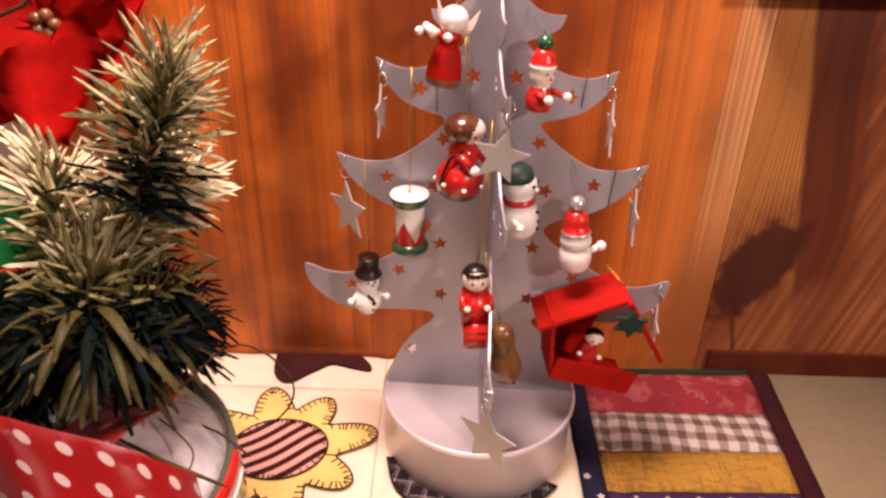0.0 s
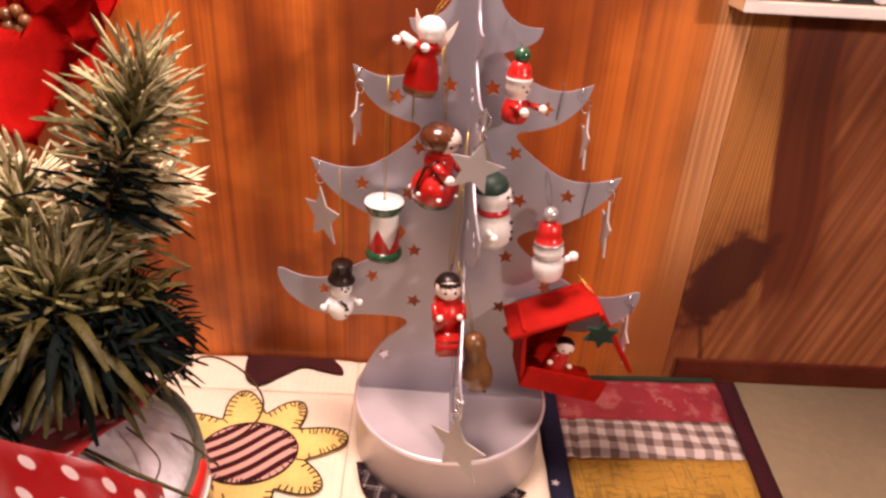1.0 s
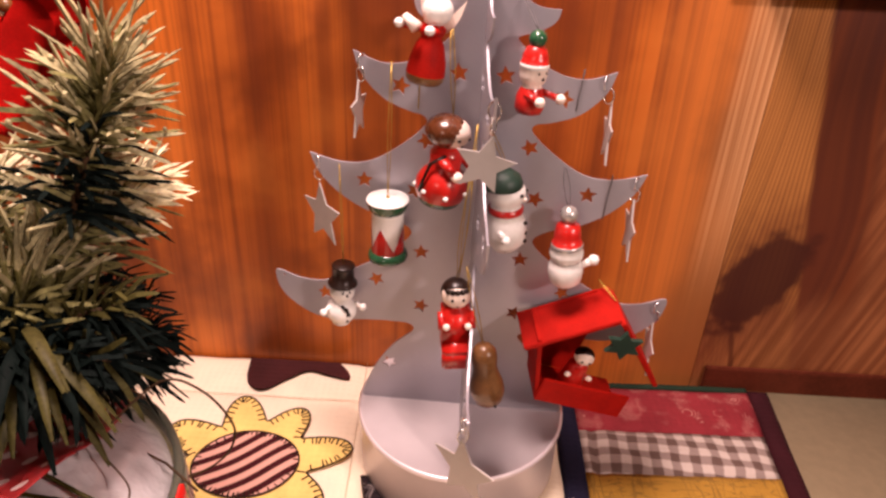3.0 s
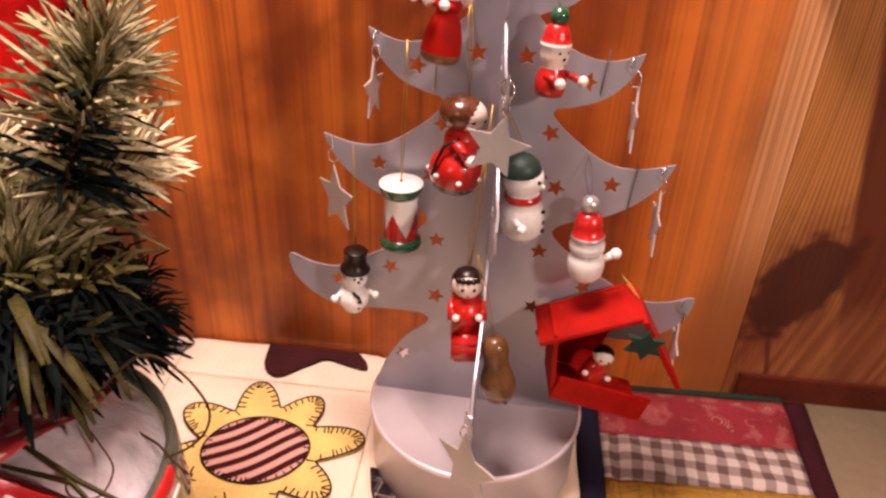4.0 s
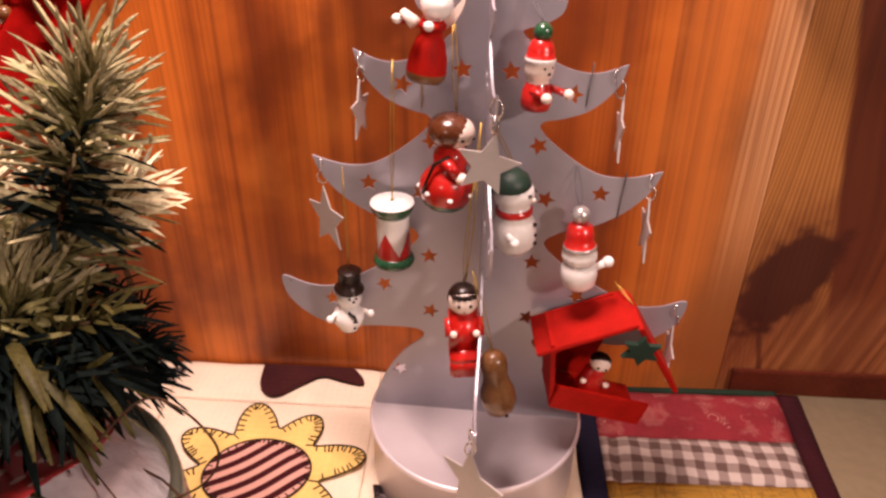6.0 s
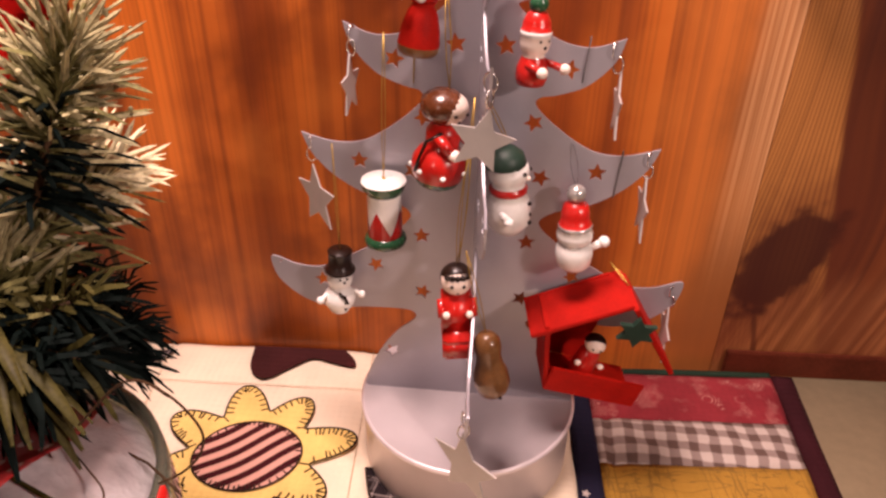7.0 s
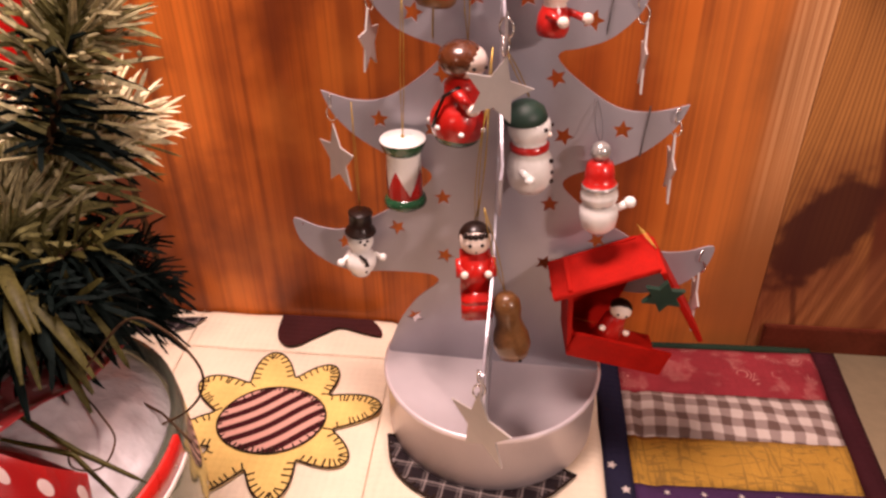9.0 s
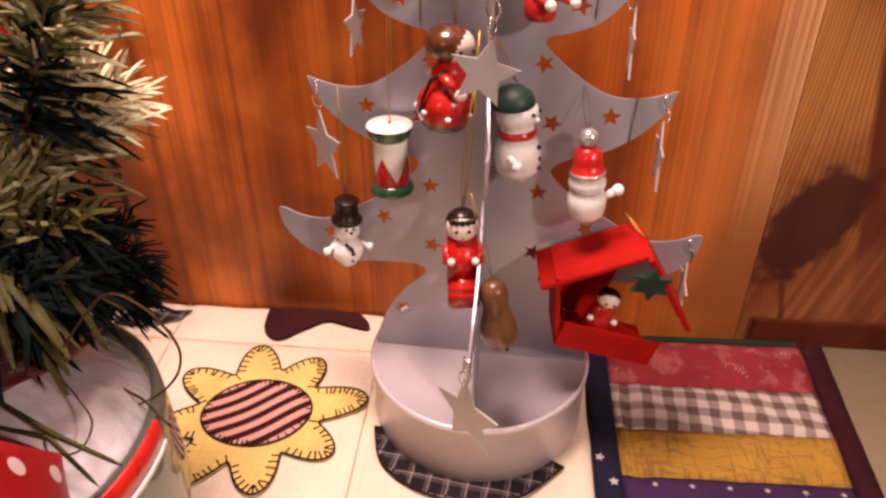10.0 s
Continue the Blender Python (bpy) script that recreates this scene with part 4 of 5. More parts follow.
# seated figure in red
bm = bmesh.new()
box(bm, -0.0066, 0.0066, -0.0060, 0.0060, 0.0085, 0.0300, 0.0015)
box(bm, -0.0068, 0.0068, -0.0105, 0.0035, 0.0075, 0.0125, 0.0012)
box(bm, -0.0068, 0.0068, -0.0105, -0.0050, 0.0, 0.0100, 0.0012)
lathe(bm, ball_profile(0.0068, 0.0358, 0.97, 12), slots=[1] * 12)
lathe(bm, ball_profile(0.0071, 0.0362, 0.97, 8, 25, 90), (0, 0.0010, 0), [2] * 8)
lathe(bm, ball_profile(0.0070, 0.0358, 0.97, 10, -40, 90), (0, 0.0020, 0), [2] * 10)
for s in (-1, 1):
    tube(bm, [(s * 0.0068, -0.001, 0.0270), (s * 0.0068, -0.0060, 0.0205)], 0.0020, 0)
    ball(bm, (s * 0.0050, -0.0072, 0.0225), 0.0017, 1)
for x, z, r in ((-0.0025, 0.0362, 0.0008), (0.0025, 0.0362, 0.0008), (0.0, 0.0328, 0.0004)):
    ball(bm, (x, -math.sqrt(0.0068 ** 2 - x * x - (z - 0.0358) ** 2), z), r, 2, segments=8)
for x in (-0.0042, -0.0022, 0.0, 0.0022, 0.0042):
    ball(bm, (x, -math.sqrt(0.0062 ** 2 - x * x) * 0.86, 0.0397), 0.0014, 2, segments=8)
thread(bm, (0, 0, 0.0445), (0.006, 0.008, 0.092), 3, 0.0016)
thread(bm, (0.001, 0, 0.0445), (0.008, 0.012, 0.112), 3, 0.0010)
hung("doll_ornament", bm, [M_RED, M_SKIN, M_BLACK, M_GOLD], (-0.0022, -0.0460, 0.1100), "painted wooden seated doll ornament all in red", turn=8, tilt=-1, wide=1.0)

# pear-shaped wooden bob
bm = bmesh.new()
lathe(bm, [(0, 0), (0.0030, 0.0003), (0.0062, 0.0030), (0.0076, 0.0085), (0.0072, 0.0140), (0.0056, 0.0200), (0.0050, 0.0250), (0.0056, 0.0300), (0.0052, 0.0345), (0.0032, 0.0378), (0, 0.0390)], slots=[0] * 10)
ball(bm, (0.003, -0.0055, 0.0030), 0.0008, 1, segments=8)
thread(bm, (0, 0, 0.0390), (-0.004, 0.004, 0.082), 2, 0.001)
hung("pear_ornament", bm, [M_NUT, M_BLACK, M_GOLD], (0.0156, -0.0540, 0.0895), "varnished brown pear-shaped wooden ornament", turn=0, tilt=-8, size=0.91, wide=1.20)

# red stable with a small figure
stable = empty("stable_ornament", (0.0615, -0.0180, 0.0935), "red wooden stable ornament with a green gable star", "ornament", "painted wooden ornaments on the tree")
stable.rotation_euler = (radians(4), radians(16), radians(6))
stable.scale = (1.24, 1.1, 1.06)
for side, length, slope in ((-1, 0.0425, 41.5), (1, 0.0420, 48)):
    bm = bmesh.new()
    box(bm, 0, length, -0.0140 if side < 0 else -0.0135, 0.0120, -0.0011, 0.0011, 0.0004)
    bmesh.ops.transform(bm, matrix=Matrix.Translation((0.0050, 0, 0.0339)) @ Matrix.Rotation(radians(0 if side > 0 else 180), 4, "Z") @ Matrix.Rotation(radians(slope), 4, "Y"), verts=bm.verts)
    roof = part("roof", bm, M_REDMATT, stable, "red roof board", smooth=False)
bm = bmesh.new()
box(bm, -0.0130, 0.0262, -0.0120, 0.0120, -0.0226, -0.0204, 0.0004)
part("floorboard", bm, M_REDMATT, stable, smooth=False)
bm = bmesh.new()
box(bm, -0.0010, 0.0010, -0.0110, 0.0120, -0.0005, 0.0345, 0.0003)
bmesh.ops.transform(bm, matrix=Matrix.Translation((-0.0122, 0, -0.0204)) @ Matrix.Rotation(radians(-17), 4, "Y"), verts=bm.verts)
part("side", bm, M_REDMATT, stable, smooth=False)
bm = sheet([[(-0.0118, -0.0204), (0.0060, -0.0204), (0.0060, 0.0235), (0, 0.0318), (-0.0205, 0.0130)]], 0.0015)
bmesh.ops.transform(bm, matrix=Matrix.Translation((0, 0.0125, 0)) @ UP, verts=bm.verts)
part("back_board", bm, M_REDMATT, stable, "red back board", smooth=False)
bm = bmesh.new()
box(bm, -0.0130, 0.0262, -0.0128, -0.0110, -0.0226, -0.0085, 0.0004)
part("front_rail", bm, M_REDMATT, stable, smooth=False)
bm = sheet([star(0.0078, 0.55, 100, 6)], 0.0018, 0.0002)
bmesh.ops.transform(bm, matrix=Matrix.Translation((0.0085, -0.0155, 0.0240)) @ UP, verts=bm.verts)
part("star", bm, M_DARKGREEN, roof, "dark green star", smooth=False)
bm = bmesh.new()
lathe(bm, [(0, -0.019), (0.0055, -0.019), (0.0052, -0.010), (0.0042, -0.001), (0.0025, 0.001)], (0.001, -0.005, 0), [0] * 4)
lathe(bm, ball_profile(0.0043, 0.0048, 0.95, 10), (0.001, -0.006, 0), [1] * 10)
lathe(bm, ball_profile(0.0045, 0.0051, 0.95, 8, 5, 90), (0.001, -0.0052, 0), [2] * 8)
for s in (-1, 1):
    ball(bm, (0.001 + s * 0.0048, -0.0098, -0.0045), 0.0014, 1)
    ball(bm, (0.001 + s * 0.0016, -0.0099, 0.0045), 0.0006, 2, segments=8)
part("figurine", bm, [M_RED, M_SKIN, M_BLACK], stable, "tiny figure in red")
bm = bmesh.new()
thread(bm, (0.005, 0.002, 0.0349), (-0.001, 0.014, 0.0370), 0, 0.0006)
part("thread", bm, M_GOLD, stable, "gold hanging thread")

# bare thread loops slung over the plate
for d, z0, z1 in ((0.0440, 0.2372, 0.2205), (0.0640, 0.1880, 0.1675), (-0.0280, 0.2425, 0.2170)):
    bm = bmesh.new()
    p = [on_plate(d - 0.0006, z1, 0.0009), on_plate(d, (z0 + z1) / 2, 0.0012), on_plate(d + 0.001, z0 + 0.0008, 0.0009), on_plate(d + 0.001, z0 + 0.0016, 0), on_plate(d + 0.001, z0, -0.0011), on_plate(d, z1, -0.0013), on_plate(d - 0.0006, z1 - 0.0015, 0), on_plate(d - 0.0006, z1, 0.0009)]
    tube(bm, p, 0.00028, 0, 5)
    tagged(link_mesh("thread_loop", bm, M_GREYTHREAD if d > 0 else M_GOLD), "thin thread loop slung over the tin plate", "thread", "thread loops on the tree")

# ---- frosted pine arrangement in a glass jar ----
JAR = Vector((-0.165, -0.152, 0.0022))
jar = empty("glass_jar", JAR, "green-tinted glass jar with red rim, filled with crumpled film", "jar")
bm = bmesh.new()
lathe(bm, [(0, 0), (0.050, 0), (0.056, 0.004), (0.064, 0.036), (0.0695, 0.072), (0.0685, 0.107), (0.0675, 0.1160), (0.0645, 0.1160), (0.0650, 0.107), (0.0662, 0.072), (0.060, 0.036), (0.052, 0.006), (0, 0.004)], segments=64)
part("bowl", bm, M_GLASS, jar, "green-tinted glass bowl").visible_shadow = False
bm = bmesh.new()
lathe(bm, [(0.0688, 0.1070), (0.0696, 0.1075), (0.0690, 0.1165), (0.0674, 0.1165)], segments=64)
for v in [v for v in bm.verts if not -2.2 < math.atan2(v.co.y, v.co.x) < 0.22]:
    bm.verts.remove(v)
band = part("rim_band", bm, M_RED, jar, "red band along the rim")
bm = bmesh.new()
lathe(bm, [(0.0692, 0.1052), (0.0702, 0.1057), (0.0700, 0.1075), (0.0688, 0.1075)], segments=64)
for v in [v for v in bm.verts if not -2.2 < math.atan2(v.co.y, v.co.x) < 0.22]:
    bm.verts.remove(v)
part("rim_line", bm, M_WHITE, band, "white line below the rim")
bm = bmesh.new()
rings = []
for j in range(15):
    r = 0.0635 * j / 14
    ring = []
    for i in range(48):
        a = 2 * math.pi * i / 48
        h = 0.132 - 0.022 * (j / 14) ** 2 + (0.010 * abs(noise.noise(Vector((r * math.cos(a) * 40, r * math.sin(a) * 40, 0.4)))) + 0.006 * abs(noise.noise(Vector((r * math.cos(a) * 85, r * math.sin(a) * 85, 2.4))))) * (1 - (j / 14) ** 4)
        ring.append(bm.verts.new((r * math.cos(a), r * math.sin(a), h)))
    rings.append(ring)
rings.append([bm.verts.new((0.0625 * math.cos(2 * math.pi * i / 48), 0.0625 * math.sin(2 * math.pi * i / 48), 0.052)) for i in range(48)])
rings.append([bm.verts.new((0.053 * math.cos(2 * math.pi * i / 48), 0.053 * math.sin(2 * math.pi * i / 48), 0.008)) for i in range(48)])
for a, b in zip(rings, rings[1:]):
    for i in range(48):
        bm.faces.new((a[i], b[i], b[(i + 1) % 48], a[(i + 1) % 48]))
bm.faces.new(rings[-1])
bmesh.ops.recalc_face_normals(bm, faces=list(bm.faces))
part("filling", bm, M_SNOW, jar, "crumpled clear film filling")

ORIGIN = Vector((-0.170, -0.155, 0.1072))
pine = empty("pine_arrangement", ORIGIN + Vector((0.003, 0.010, 0.013)), "artificial pine with frosted cream tips in a glass jar", "artificial plant")


def needle(bm, root, way, length, width, slot, rootslot=None):
    """One tapered three-sided needle, a little bent."""
    way = way.normalized()
    u = way.orthogonal().normalized()
    w = way.cross(u)
    bendy = (u * random.uniform(-1, 1) + w * random.uniform(-1, 1)) * length * 0.10
    droop = 0.03 if rootslot is not None else 0.18
    mid, tip = root + way * length * (0.45 if rootslot is not None else 0.55) + bendy, root + way * length - Vector((0, 0, droop * length))
    near_tip = mid.lerp(tip, 0.8)
    rings = []
    for c, r in ((root, width * 0.7), (mid, width), (near_tip, width * 0.75)):
        rings.append([bm.verts.new(c + (u * math.cos(a) + w * math.sin(a)) * r) for a in (0.3, 2.4, 4.5)])
    t = bm.verts.new(tip)
    for k in range(3):
        n = (k + 1) % 3
        f = bm.faces.new((rings[0][k], rings[0][n], rings[1][n], rings[1][k]))
        f.material_index = slot if rootslot is None else rootslot
        bm.faces.new((rings[1][k], rings[1][n], rings[2][n], rings[2][k])).material_index = slot
        bm.faces.new((rings[2][k], rings[2][n], t)).material_index = slot


def curl(points):
    """A smooth line through points, seen from the plant's origin."""
    runs = [spline([(k, p[i]) for k, p in enumerate(points)], 8) for i in range(3)]
    return [Vector((x[1], y[1], z[1])) - ORIGIN for x, y, z in zip(*runs)]


def blade(bm, root, way, length, width, slot):
    """One broad flat leaf blade that droops towards its tip."""
    way = way.normalized()
    side = Vector((way.y, -way.x, random.uniform(-0.4, 0.4))).normalized()
    prev = None
    for k in range(6):
        t = k / 5
        c = root + way * length * t + Vector((0, 0, -0.55 * length * t * t))
        h = width * (1.0, 1.15, 1.1, 0.95, 0.7, 0.25)[k]
        lift = Vector((0, 0, width * 0.5))
        row = [bm.verts.new(c - side * h), bm.verts.new(c + lift), bm.verts.new(c + side * h)]
        if prev:
            for q in (0, 1):
                bm.faces.new((prev[q], prev[q + 1], row[q + 1], row[q])).material_index = slot
        prev = row


def sprig(points, count, length, width, slot, open_low=75, open_tip=25, frost=0.0, label="", shaded=True):
    """A twig along points, set with needles that close towards the tip."""
    pts = [Vector(p) - ORIGIN for p in points]
    bm = bmesh.new()
    tube(bm, pts, 0.0016, 2, 6, 0.0006)
    for i in range(count):
        t = (i + random.random()) / count
        s = t * (len(pts) - 1)
        k = min(int(s), len(pts) - 2)
        root = pts[k].lerp(pts[k + 1], s - k)
        d = (pts[k + 1] - pts[k]).normalized()
        u = d.orthogonal().normalized()
        w = d.cross(u)
        a = random.uniform(0, 2 * math.pi)
        lift = radians(open_low + (open_tip - open_low) * t ** 1.5 + random.uniform(-14, 14))
        way = d * math.cos(lift) + (u * math.cos(a) + w * math.sin(a)) * math.sin(lift)
        way.z -= 0.08
        if frost > 1.55 and way.x < -0.45 and random.random() < 0.6:
            continue
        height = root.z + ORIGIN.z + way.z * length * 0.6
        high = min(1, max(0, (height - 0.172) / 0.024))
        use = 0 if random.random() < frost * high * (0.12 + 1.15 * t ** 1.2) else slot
        # low needles mostly turn near-black: the plant's inner shade put into their colour
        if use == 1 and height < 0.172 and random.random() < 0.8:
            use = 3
        ln = length * random.uniform(0.42, 1.12) * (1 - 0.2 * t)
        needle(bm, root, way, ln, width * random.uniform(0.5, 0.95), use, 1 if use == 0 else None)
        if use == 0 and random.random() < 0.35:
            c = root + way.normalized() * ln * random.uniform(0.5, 0.9)
            r = random.uniform(0.0006, 0.0012)
            m = bmesh.ops.create_icosphere(bm, subdivisions=1, radius=r, matrix=Matrix.Translation(c) @ Matrix.Diagonal((1, random.uniform(0.6, 1.5), random.uniform(0.6, 1.5), 1)))
    return tagged(part("sprig", bm, [M_FROSTSHADED if shaded else M_FROSTLIT, M_OLIVE if frost > 0.7 else M_NEEDLE, M_BARK, M_PINE], pine, label, smooth=False), kind="stuff")


FR = "frosted cream pine sprig"
# two open tufts at the top, one in the lit tone towards the tree, and long ones towards the room
sprig([(-0.137, -0.118, 0.195), (-0.130, -0.110, 0.216), (-0.124, -0.101, 0.239)], 220, 0.032, 0.00130, 3, 82, 34, 1.1, FR)
sprig([(-0.128, -0.107, 0.219), (-0.123, -0.100, 0.243)], 120, 0.033, 0.00130, 1, 72, 20, 1.5, FR)
sprig([(-0.181, -0.126, 0.149), (-0.161, -0.106, 0.171), (-0.146, -0.091, 0.186), (-0.136, -0.083, 0.193)], 320, 0.032, 0.00125, 1, 60, 42, 1.6, FR, False)
sprig([(-0.165, -0.128, 0.157), (-0.173, -0.108, 0.185), (-0.177, -0.098, 0.201)], 200, 0.034, 0.00140, 1, 80, 35, 1.2, FR, False)
sprig([(-0.163, -0.140, 0.145), (-0.157, -0.131, 0.161), (-0.153, -0.125, 0.171)], 220, 0.042, 0.00140, 1, 74, 18, 1.1, FR)
sprig([(-0.159, -0.122, 0.160), (-0.144, -0.100, 0.181), (-0.133, -0.086, 0.192)], 170, 0.036, 0.00130, 1, 52, 26, 1.7, FR, False)
# left sprig, near-black because its shade is put into the needle colour
sprig([(-0.175, -0.145, 0.137), (-0.193, -0.140, 0.167), (-0.201, -0.138, 0.185)], 150, 0.030, 0.00110, 3, 80, 35, 0.2, FR)
GR = "olive green pine sprig"
# every third sprig near-black, with shade painted into the needles
for k in range(9):
    a = radians(-150 + 34 * k)
    c = Vector((-0.148, -0.138, 0.138 + 0.006 * (k % 3)))
    e = c + Vector((0.030 * math.cos(a), 0.022 * math.sin(a), 0.012 + 0.008 * (k % 2)))
    sprig([c, c.lerp(e, 0.5) + Vector((0, 0, 0.006)), e], 75, 0.026, 0.0013, 3 if k % 3 == 0 else 1, 75, 40, 0.03, GR)
for k in range(10):
    # broad olive blades that hang over the jar's front, some near-black as painted shade
    a = radians(-175 + 16 * k)
    c = Vector((-0.146 + 0.010 * math.cos(a), -0.142 + 0.010 * math.sin(a), 0.160 + 0.005 * (k % 3))) - ORIGIN
    bm = bmesh.new()
    for q in range(4):
        aa = a + random.uniform(-0.25, 0.25)
        blade(bm, c + Vector((0, 0, 0.004 * q - 0.010)), Vector((math.cos(aa), math.sin(aa), random.uniform(-0.15, 0.45))), random.uniform(0.024, 0.034), random.uniform(0.0014, 0.0022), 0)
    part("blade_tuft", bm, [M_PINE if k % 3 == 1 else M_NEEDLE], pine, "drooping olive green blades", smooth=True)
DK = "dark green pine sprig"
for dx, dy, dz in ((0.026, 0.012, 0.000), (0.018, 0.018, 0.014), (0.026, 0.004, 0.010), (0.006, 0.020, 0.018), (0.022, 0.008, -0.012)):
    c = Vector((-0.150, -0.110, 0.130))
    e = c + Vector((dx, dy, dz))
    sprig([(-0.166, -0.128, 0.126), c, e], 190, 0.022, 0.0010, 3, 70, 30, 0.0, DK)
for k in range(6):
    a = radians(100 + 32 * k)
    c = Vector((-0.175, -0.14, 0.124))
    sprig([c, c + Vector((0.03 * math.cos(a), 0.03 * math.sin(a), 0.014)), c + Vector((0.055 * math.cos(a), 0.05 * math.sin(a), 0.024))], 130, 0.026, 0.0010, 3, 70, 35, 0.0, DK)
bm = bmesh.new()
tube(bm, curl([(-0.110, -0.165, 0.150), (-0.088, -0.172, 0.174), (-0.074, -0.178, 0.177), (-0.066, -0.180, 0.168), (-0.067, -0.180, 0.159), (-0.073, -0.180, 0.151), (-0.081, -0.180, 0.1455)]), 0.00035, 0, 6)
part("tendril", bm, M_BARK, pine, "thin brown curling tendril")
bm = bmesh.new()
tube(bm, [Vector(p) - ORIGIN for p in [(-0.135, -0.13, 0.108), (-0.110, -0.140, 0.106), (-0.095, -0.150, 0.104)]], 0.0005, 0, 6)
part("tendril", bm, M_BARK, pine, "thin brown curling tendril")
bm = bmesh.new()
tube(bm, curl([(-0.128, -0.150, 0.122), (-0.118, -0.158, 0.123), (-0.110, -0.165, 0.120), (-0.112, -0.172, 0.115), (-0.122, -0.172, 0.114), (-0.128, -0.164, 0.116)]), 0.00035, 0, 6)
part("tendril", bm, M_BARK, pine, "thin brown curling tendril")
for a, b in (((-0.140, -0.165, 0.128), (-0.093, -0.178, 0.126)), ((-0.142, -0.172, 0.124), (-0.102, -0.180, 0.117))):
    bm = bmesh.new()
    needle(bm, Vector(a) - ORIGIN, Vector(b) - Vector(a), (Vector(b) - Vector(a)).length, 0.0010, 0)
    part("bare_stalk", bm, M_NEEDLE, pine, "bare olive stalk")

# polka-dot ribbon bow tied on the jar
bow = empty("ribbon_bow", (-0.127, -0.184, 0.140), "red satin bow with white polka dots on jar", "bow")
BOW = Vector((-0.125, -0.200, 0.118))


def ribbon(points, width, side, name, bulge=0.0):
    """A ribbon along points; side gives the way across it."""
    line = []
    for i in range(3):
        line.append(spline([(p[0], p[i]) if i else (k, p[0]) for k, p in enumerate(points)], 10))
    xs = [y for _, y in line[0]]
    ys, zs = [y for _, y in line[1]], [z for _, z in line[2]]
    pts = [Vector(p) for p in zip(xs, ys, zs)]
    bm = bmesh.new()
    uvl = bm.loops.layers.uv.new("UVMap")
    across = Vector(side).normalized()
    rows, run = [], [0.0]
    for a, b in zip(pts, pts[1:]):
        run.append(run[-1] + (b - a).length)
    for i, p in enumerate(pts):
        d = (pts[min(i + 1, len(pts) - 1)] - pts[max(i - 1, 0)]).normalized()
        n = d.cross(across).normalized()
        rows.append([bm.verts.new(p - BOW + across * width * (j / 8 - 0.5) + n * (bulge * (1 - (j / 4 - 1) ** 2) + 0.0007 * math.sin(i * 0.45 + 0.6 * j))) for j in range(9)])
    cell = 0.0112
    for i in range(len(rows) - 1):
        for j in range(8):
            f = bm.faces.new((rows[i][j], rows[i + 1][j], rows[i + 1][j + 1], rows[i][j + 1]))
            for loop, (ii, jj) in zip(f.loops, ((i, j), (i + 1, j), (i + 1, j + 1), (i, j + 1))):
                loop[uvl].uv = (run[ii] / cell, width * jj / 8 / cell)
    r = bmesh.ops.solidify(bm, geom=list(bm.faces), thickness=0.0004)
    return part(name, bm, M_POLKA, bow)


ribbon([(-0.146, -0.222, 0.140), (-0.124, -0.231, 0.154), (-0.102, -0.231, 0.148), (-0.080, -0.226, 0.134), (-0.076, -0.214, 0.114), (-0.100, -0.206, 0.110), (-0.136, -0.210, 0.116)], 0.054, (0.58, -0.52, -0.62), "loop", 0.003)
ribbon([(-0.140, -0.222, 0.124), (-0.158, -0.236, 0.120), (-0.185, -0.236, 0.108), (-0.205, -0.222, 0.104), (-0.195, -0.208, 0.116), (-0.170, -0.206, 0.112), (-0.142, -0.210, 0.120)], 0.046, (-0.12, -0.66, -0.74), "loop", 0.002)
ribbon([(-0.146, -0.214, 0.134), (-0.138, -0.190, 0.130), (-0.132, -0.165, 0.124), (-0.132, -0.140, 0.118)], 0.036, (1, 0.1, 0.2), "tail", 0.002)
ribbon([(-0.147, -0.240, 0.120), (-0.143, -0.238, 0.140), (-0.138, -0.222, 0.148), (-0.136, -0.205, 0.138)], 0.018, (1, 0.0, 0.1), "knot", 0.004)

# ---- red flower, felt and green bauble behind the jar ----
flower = empty("poinsettia", (-0.231, 0.036, 0.248), "red velvet artificial poinsettia flower leaning on the wall", "artificial flower")
for k in range(9):
    a = radians(40 * k + 12)
    ln = 0.082 if k % 2 else 0.064
    bm = bmesh.new()
    rows = []
    for i in range(9):
        t = i / 8
        w = 0.029 * math.sin(math.pi * min(1, t * 0.92 + 0.06)) ** 0.8
        rows.append([bm.verts.new((ln * t, w * s, 0.004 * math.sin(3 * t) + 0.006 * abs(s) + 0.0015 * math.sin(9 * t + s))) for s in (-1, -0.5, 0, 0.5, 1)])
    for p, q in zip(rows, rows[1:]):
        for j in range(4):
            bm.faces.new((p[j], q[j], q[j + 1], p[j + 1]))
    bmesh.ops.solidify(bm, geom=list(bm.faces), thickness=0.0008)
    m = Matrix.Rotation(radians(62), 4, "X") @ Matrix.Rotation(a, 4, "Z") @ Matrix.Rotation(radians(-12 - 10 * (k % 2)), 4, "Y")
    bmesh.ops.transform(bm, matrix=m, verts=bm.verts)
    part("petal", bm, M_PETAL, flower)
for x, z, ln, turn in ((-0.030, -0.040, 0.052, -72), (-0.050, 0.004, 0.060, 80)):
    bm = sheet([spline([(0, 0, 1), (ln * 0.35, 0.013), (ln, 0.004, 1), (ln * 0.4, -0.013)], 6, True)], 0.0012)
    bmesh.ops.transform(bm, matrix=Matrix.Translation((x, -0.026, z)) @ UP @ Matrix.Rotation(radians(turn), 4, "Z"), verts=bm.verts)
    part("felt_leaf", bm, M_FELT, flower, "white felt leaf", smooth=False)
bm = bmesh.new()
for k in range(5):
    ball(bm, (0.005 * math.cos(k * 1.26), -0.008, 0.005 * math.sin(k * 1.26)), 0.0035)
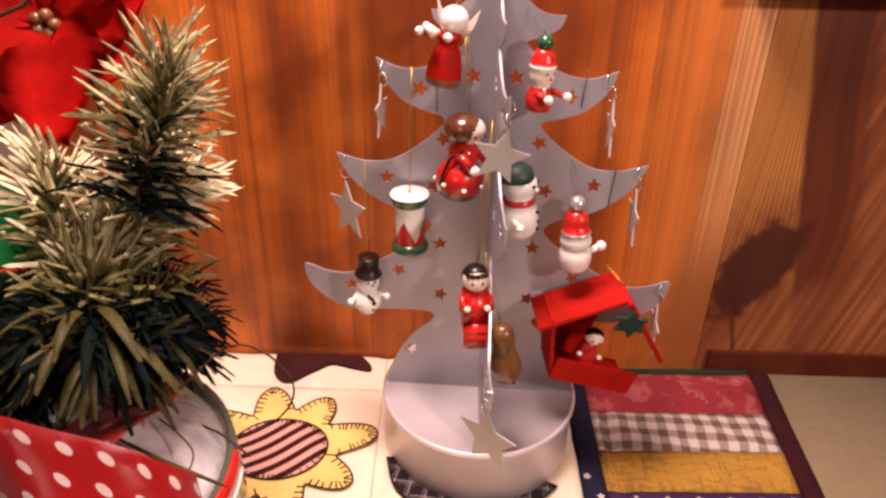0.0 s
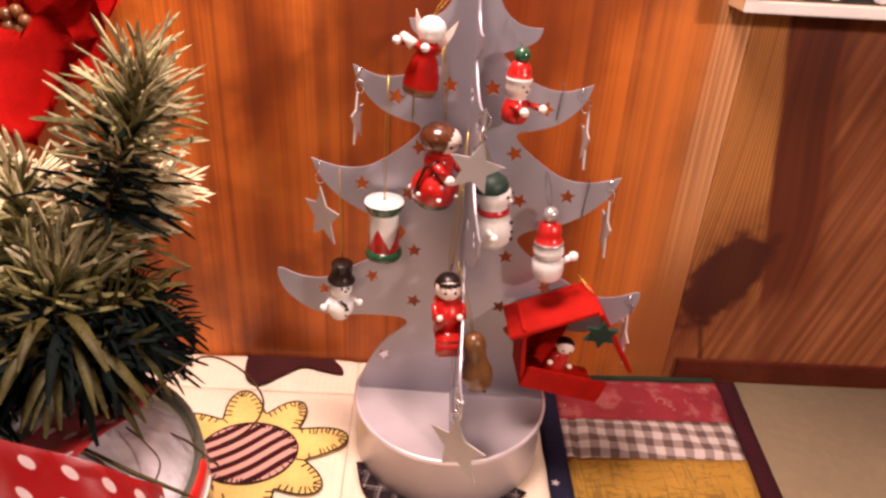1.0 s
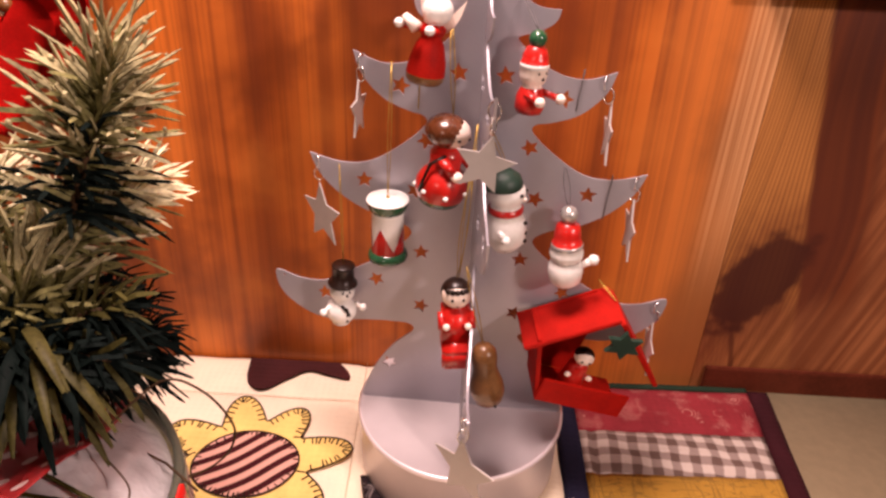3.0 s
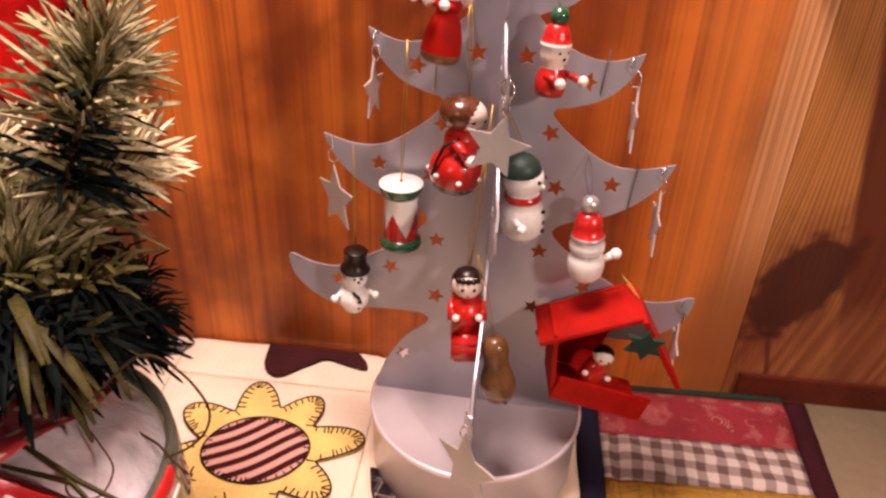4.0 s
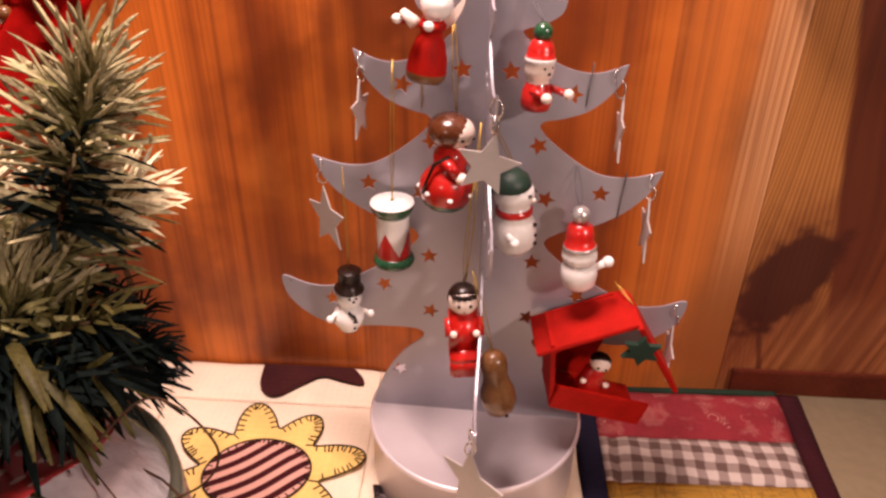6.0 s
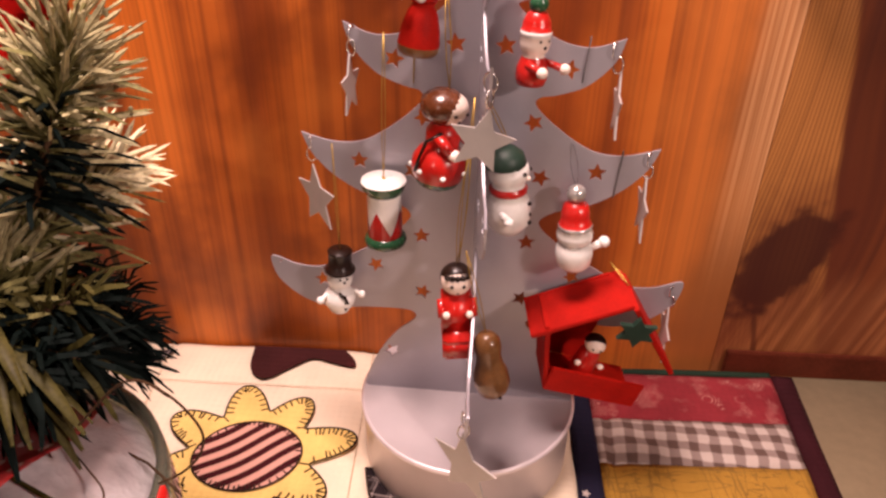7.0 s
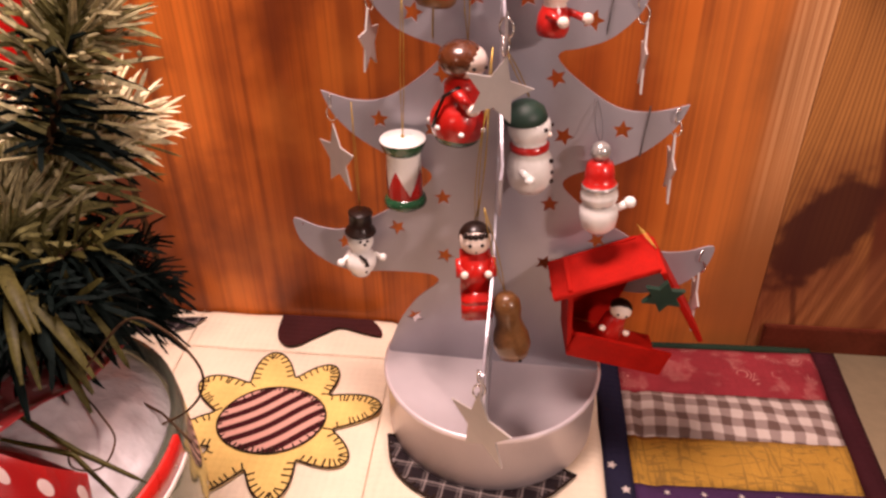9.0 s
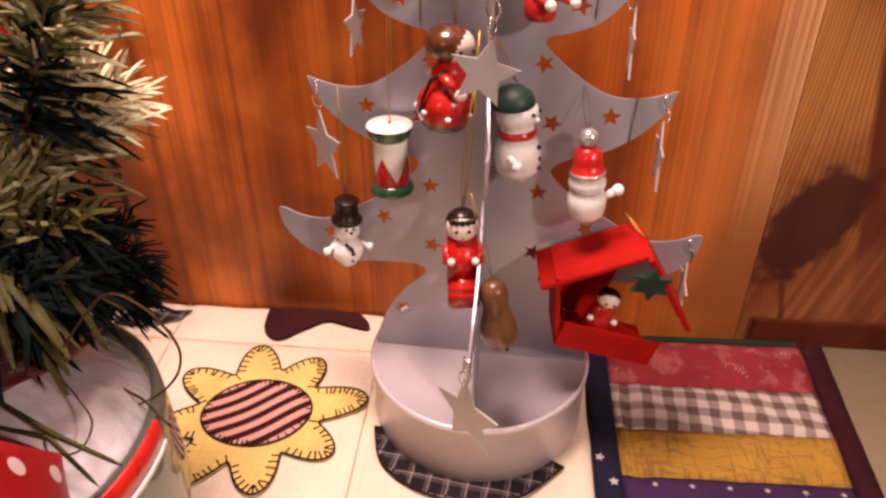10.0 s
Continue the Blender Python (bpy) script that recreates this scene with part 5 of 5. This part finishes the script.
part("flower_centre", bm, M_NUT, flower, "brown beaded flower centre")
bm = bmesh.new()
tube(bm, [(0, 0.010, -0.004), (0.004, 0.030, -0.08), (0.010, 0.032, -0.2435)], 0.002, 0, 8)
part("stem", bm, M_BARK, flower)
bm = bmesh.new()
tube(bm, [(-0.045, -0.028, -0.012), (-0.020, -0.030, 0.004), (0.004, -0.030, 0.013), (0.030, -0.026, 0.036)], 0.0011, 0, 6)
part("twig", bm, M_BARK, flower, "thin dark twig across the petals")

bauble = empty("bauble", (-0.222, -0.095, 0.0025), "glossy green bauble with thin red line beside the jar", "ornament")
bm = bmesh.new()
lathe(bm, [(0.020, 0), (0.022, 0.002), (0.010, 0.010), (0.008, 0.120), (0.014, 0.136)], segments=24)
part("stand", bm, M_GREENGLASS, bauble)
bm = bmesh.new()
lathe(bm, ball_profile(0.042, 0.172, 1.0, 20), segments=40)
part("globe", bm, M_GREENGLASS, bauble)
bm = bmesh.new()
tube(bm, [(0.0424 * math.sin(a), -0.0424 * math.cos(a) * 0.9, 0.172 + 0.0424 * math.cos(a) * 0.43) for a in (math.pi * k / 20 for k in range(-4, 25))], 0.0007)
part("line", bm, M_RED, bauble)

# ---- picture on the wall ----
picture = empty("framed_picture", (0.265, WALL_Y, 0.30), "small black and white print in a deep white frame", "picture frame")
PX0, PX1, PZ0, PZ1 = -0.1143, 0.10, -0.0335, 0.11
for x0, x1, z0, z1 in ((PX0, PX1, PZ0, PZ0 + 0.0065), (PX0, PX1, PZ1 - 0.0065, PZ1), (PX0, PX0 + 0.0065, PZ0 + 0.0065, PZ1 - 0.0065), (PX1 - 0.0065, PX1, PZ0 + 0.0065, PZ1 - 0.0065)):
    bm = bmesh.new()
    box(bm, x0, x1, -0.0235, -0.0005, z0, z1, 0.0005)
    rail = part("frame_side", bm, M_FRAMEWOOD, picture, "bare pine frame side", smooth=False)
    bm = bmesh.new()
    box(bm, x0, x1, -0.0258, -0.0236, z0, z1, 0.0006)
    part("frame_front", bm, M_FRAME, rail, "white painted frame front", smooth=False)
bm = bmesh.new()
box(bm, PX0 + 0.006, PX1 - 0.006, -0.020, -0.010, PZ0 + 0.006, PZ1 - 0.006)
print_sheet = part("print", bm, M_PRINT, picture, "dark print", smooth=False)
for k in range(8):
    x = PX0 + 0.025 + 0.024 * k
    bm = sheet([spline([(x, PZ0 + 0.008), (x + 0.012, PZ0 + 0.010 + 0.004 * (k % 2)), (x + 0.016, PZ0 + 0.022), (x + 0.006, PZ0 + 0.03 + 0.01 * (k % 3)), (x - 0.004, PZ0 + 0.018)], 5, True)], 0.0004)
    bmesh.ops.transform(bm, matrix=Matrix.Translation((0, -0.0204, 0)) @ UP, verts=bm.verts)
    part("pale_shape", bm, M_PRINTLIGHT, print_sheet, "pale shape of the print", smooth=False)
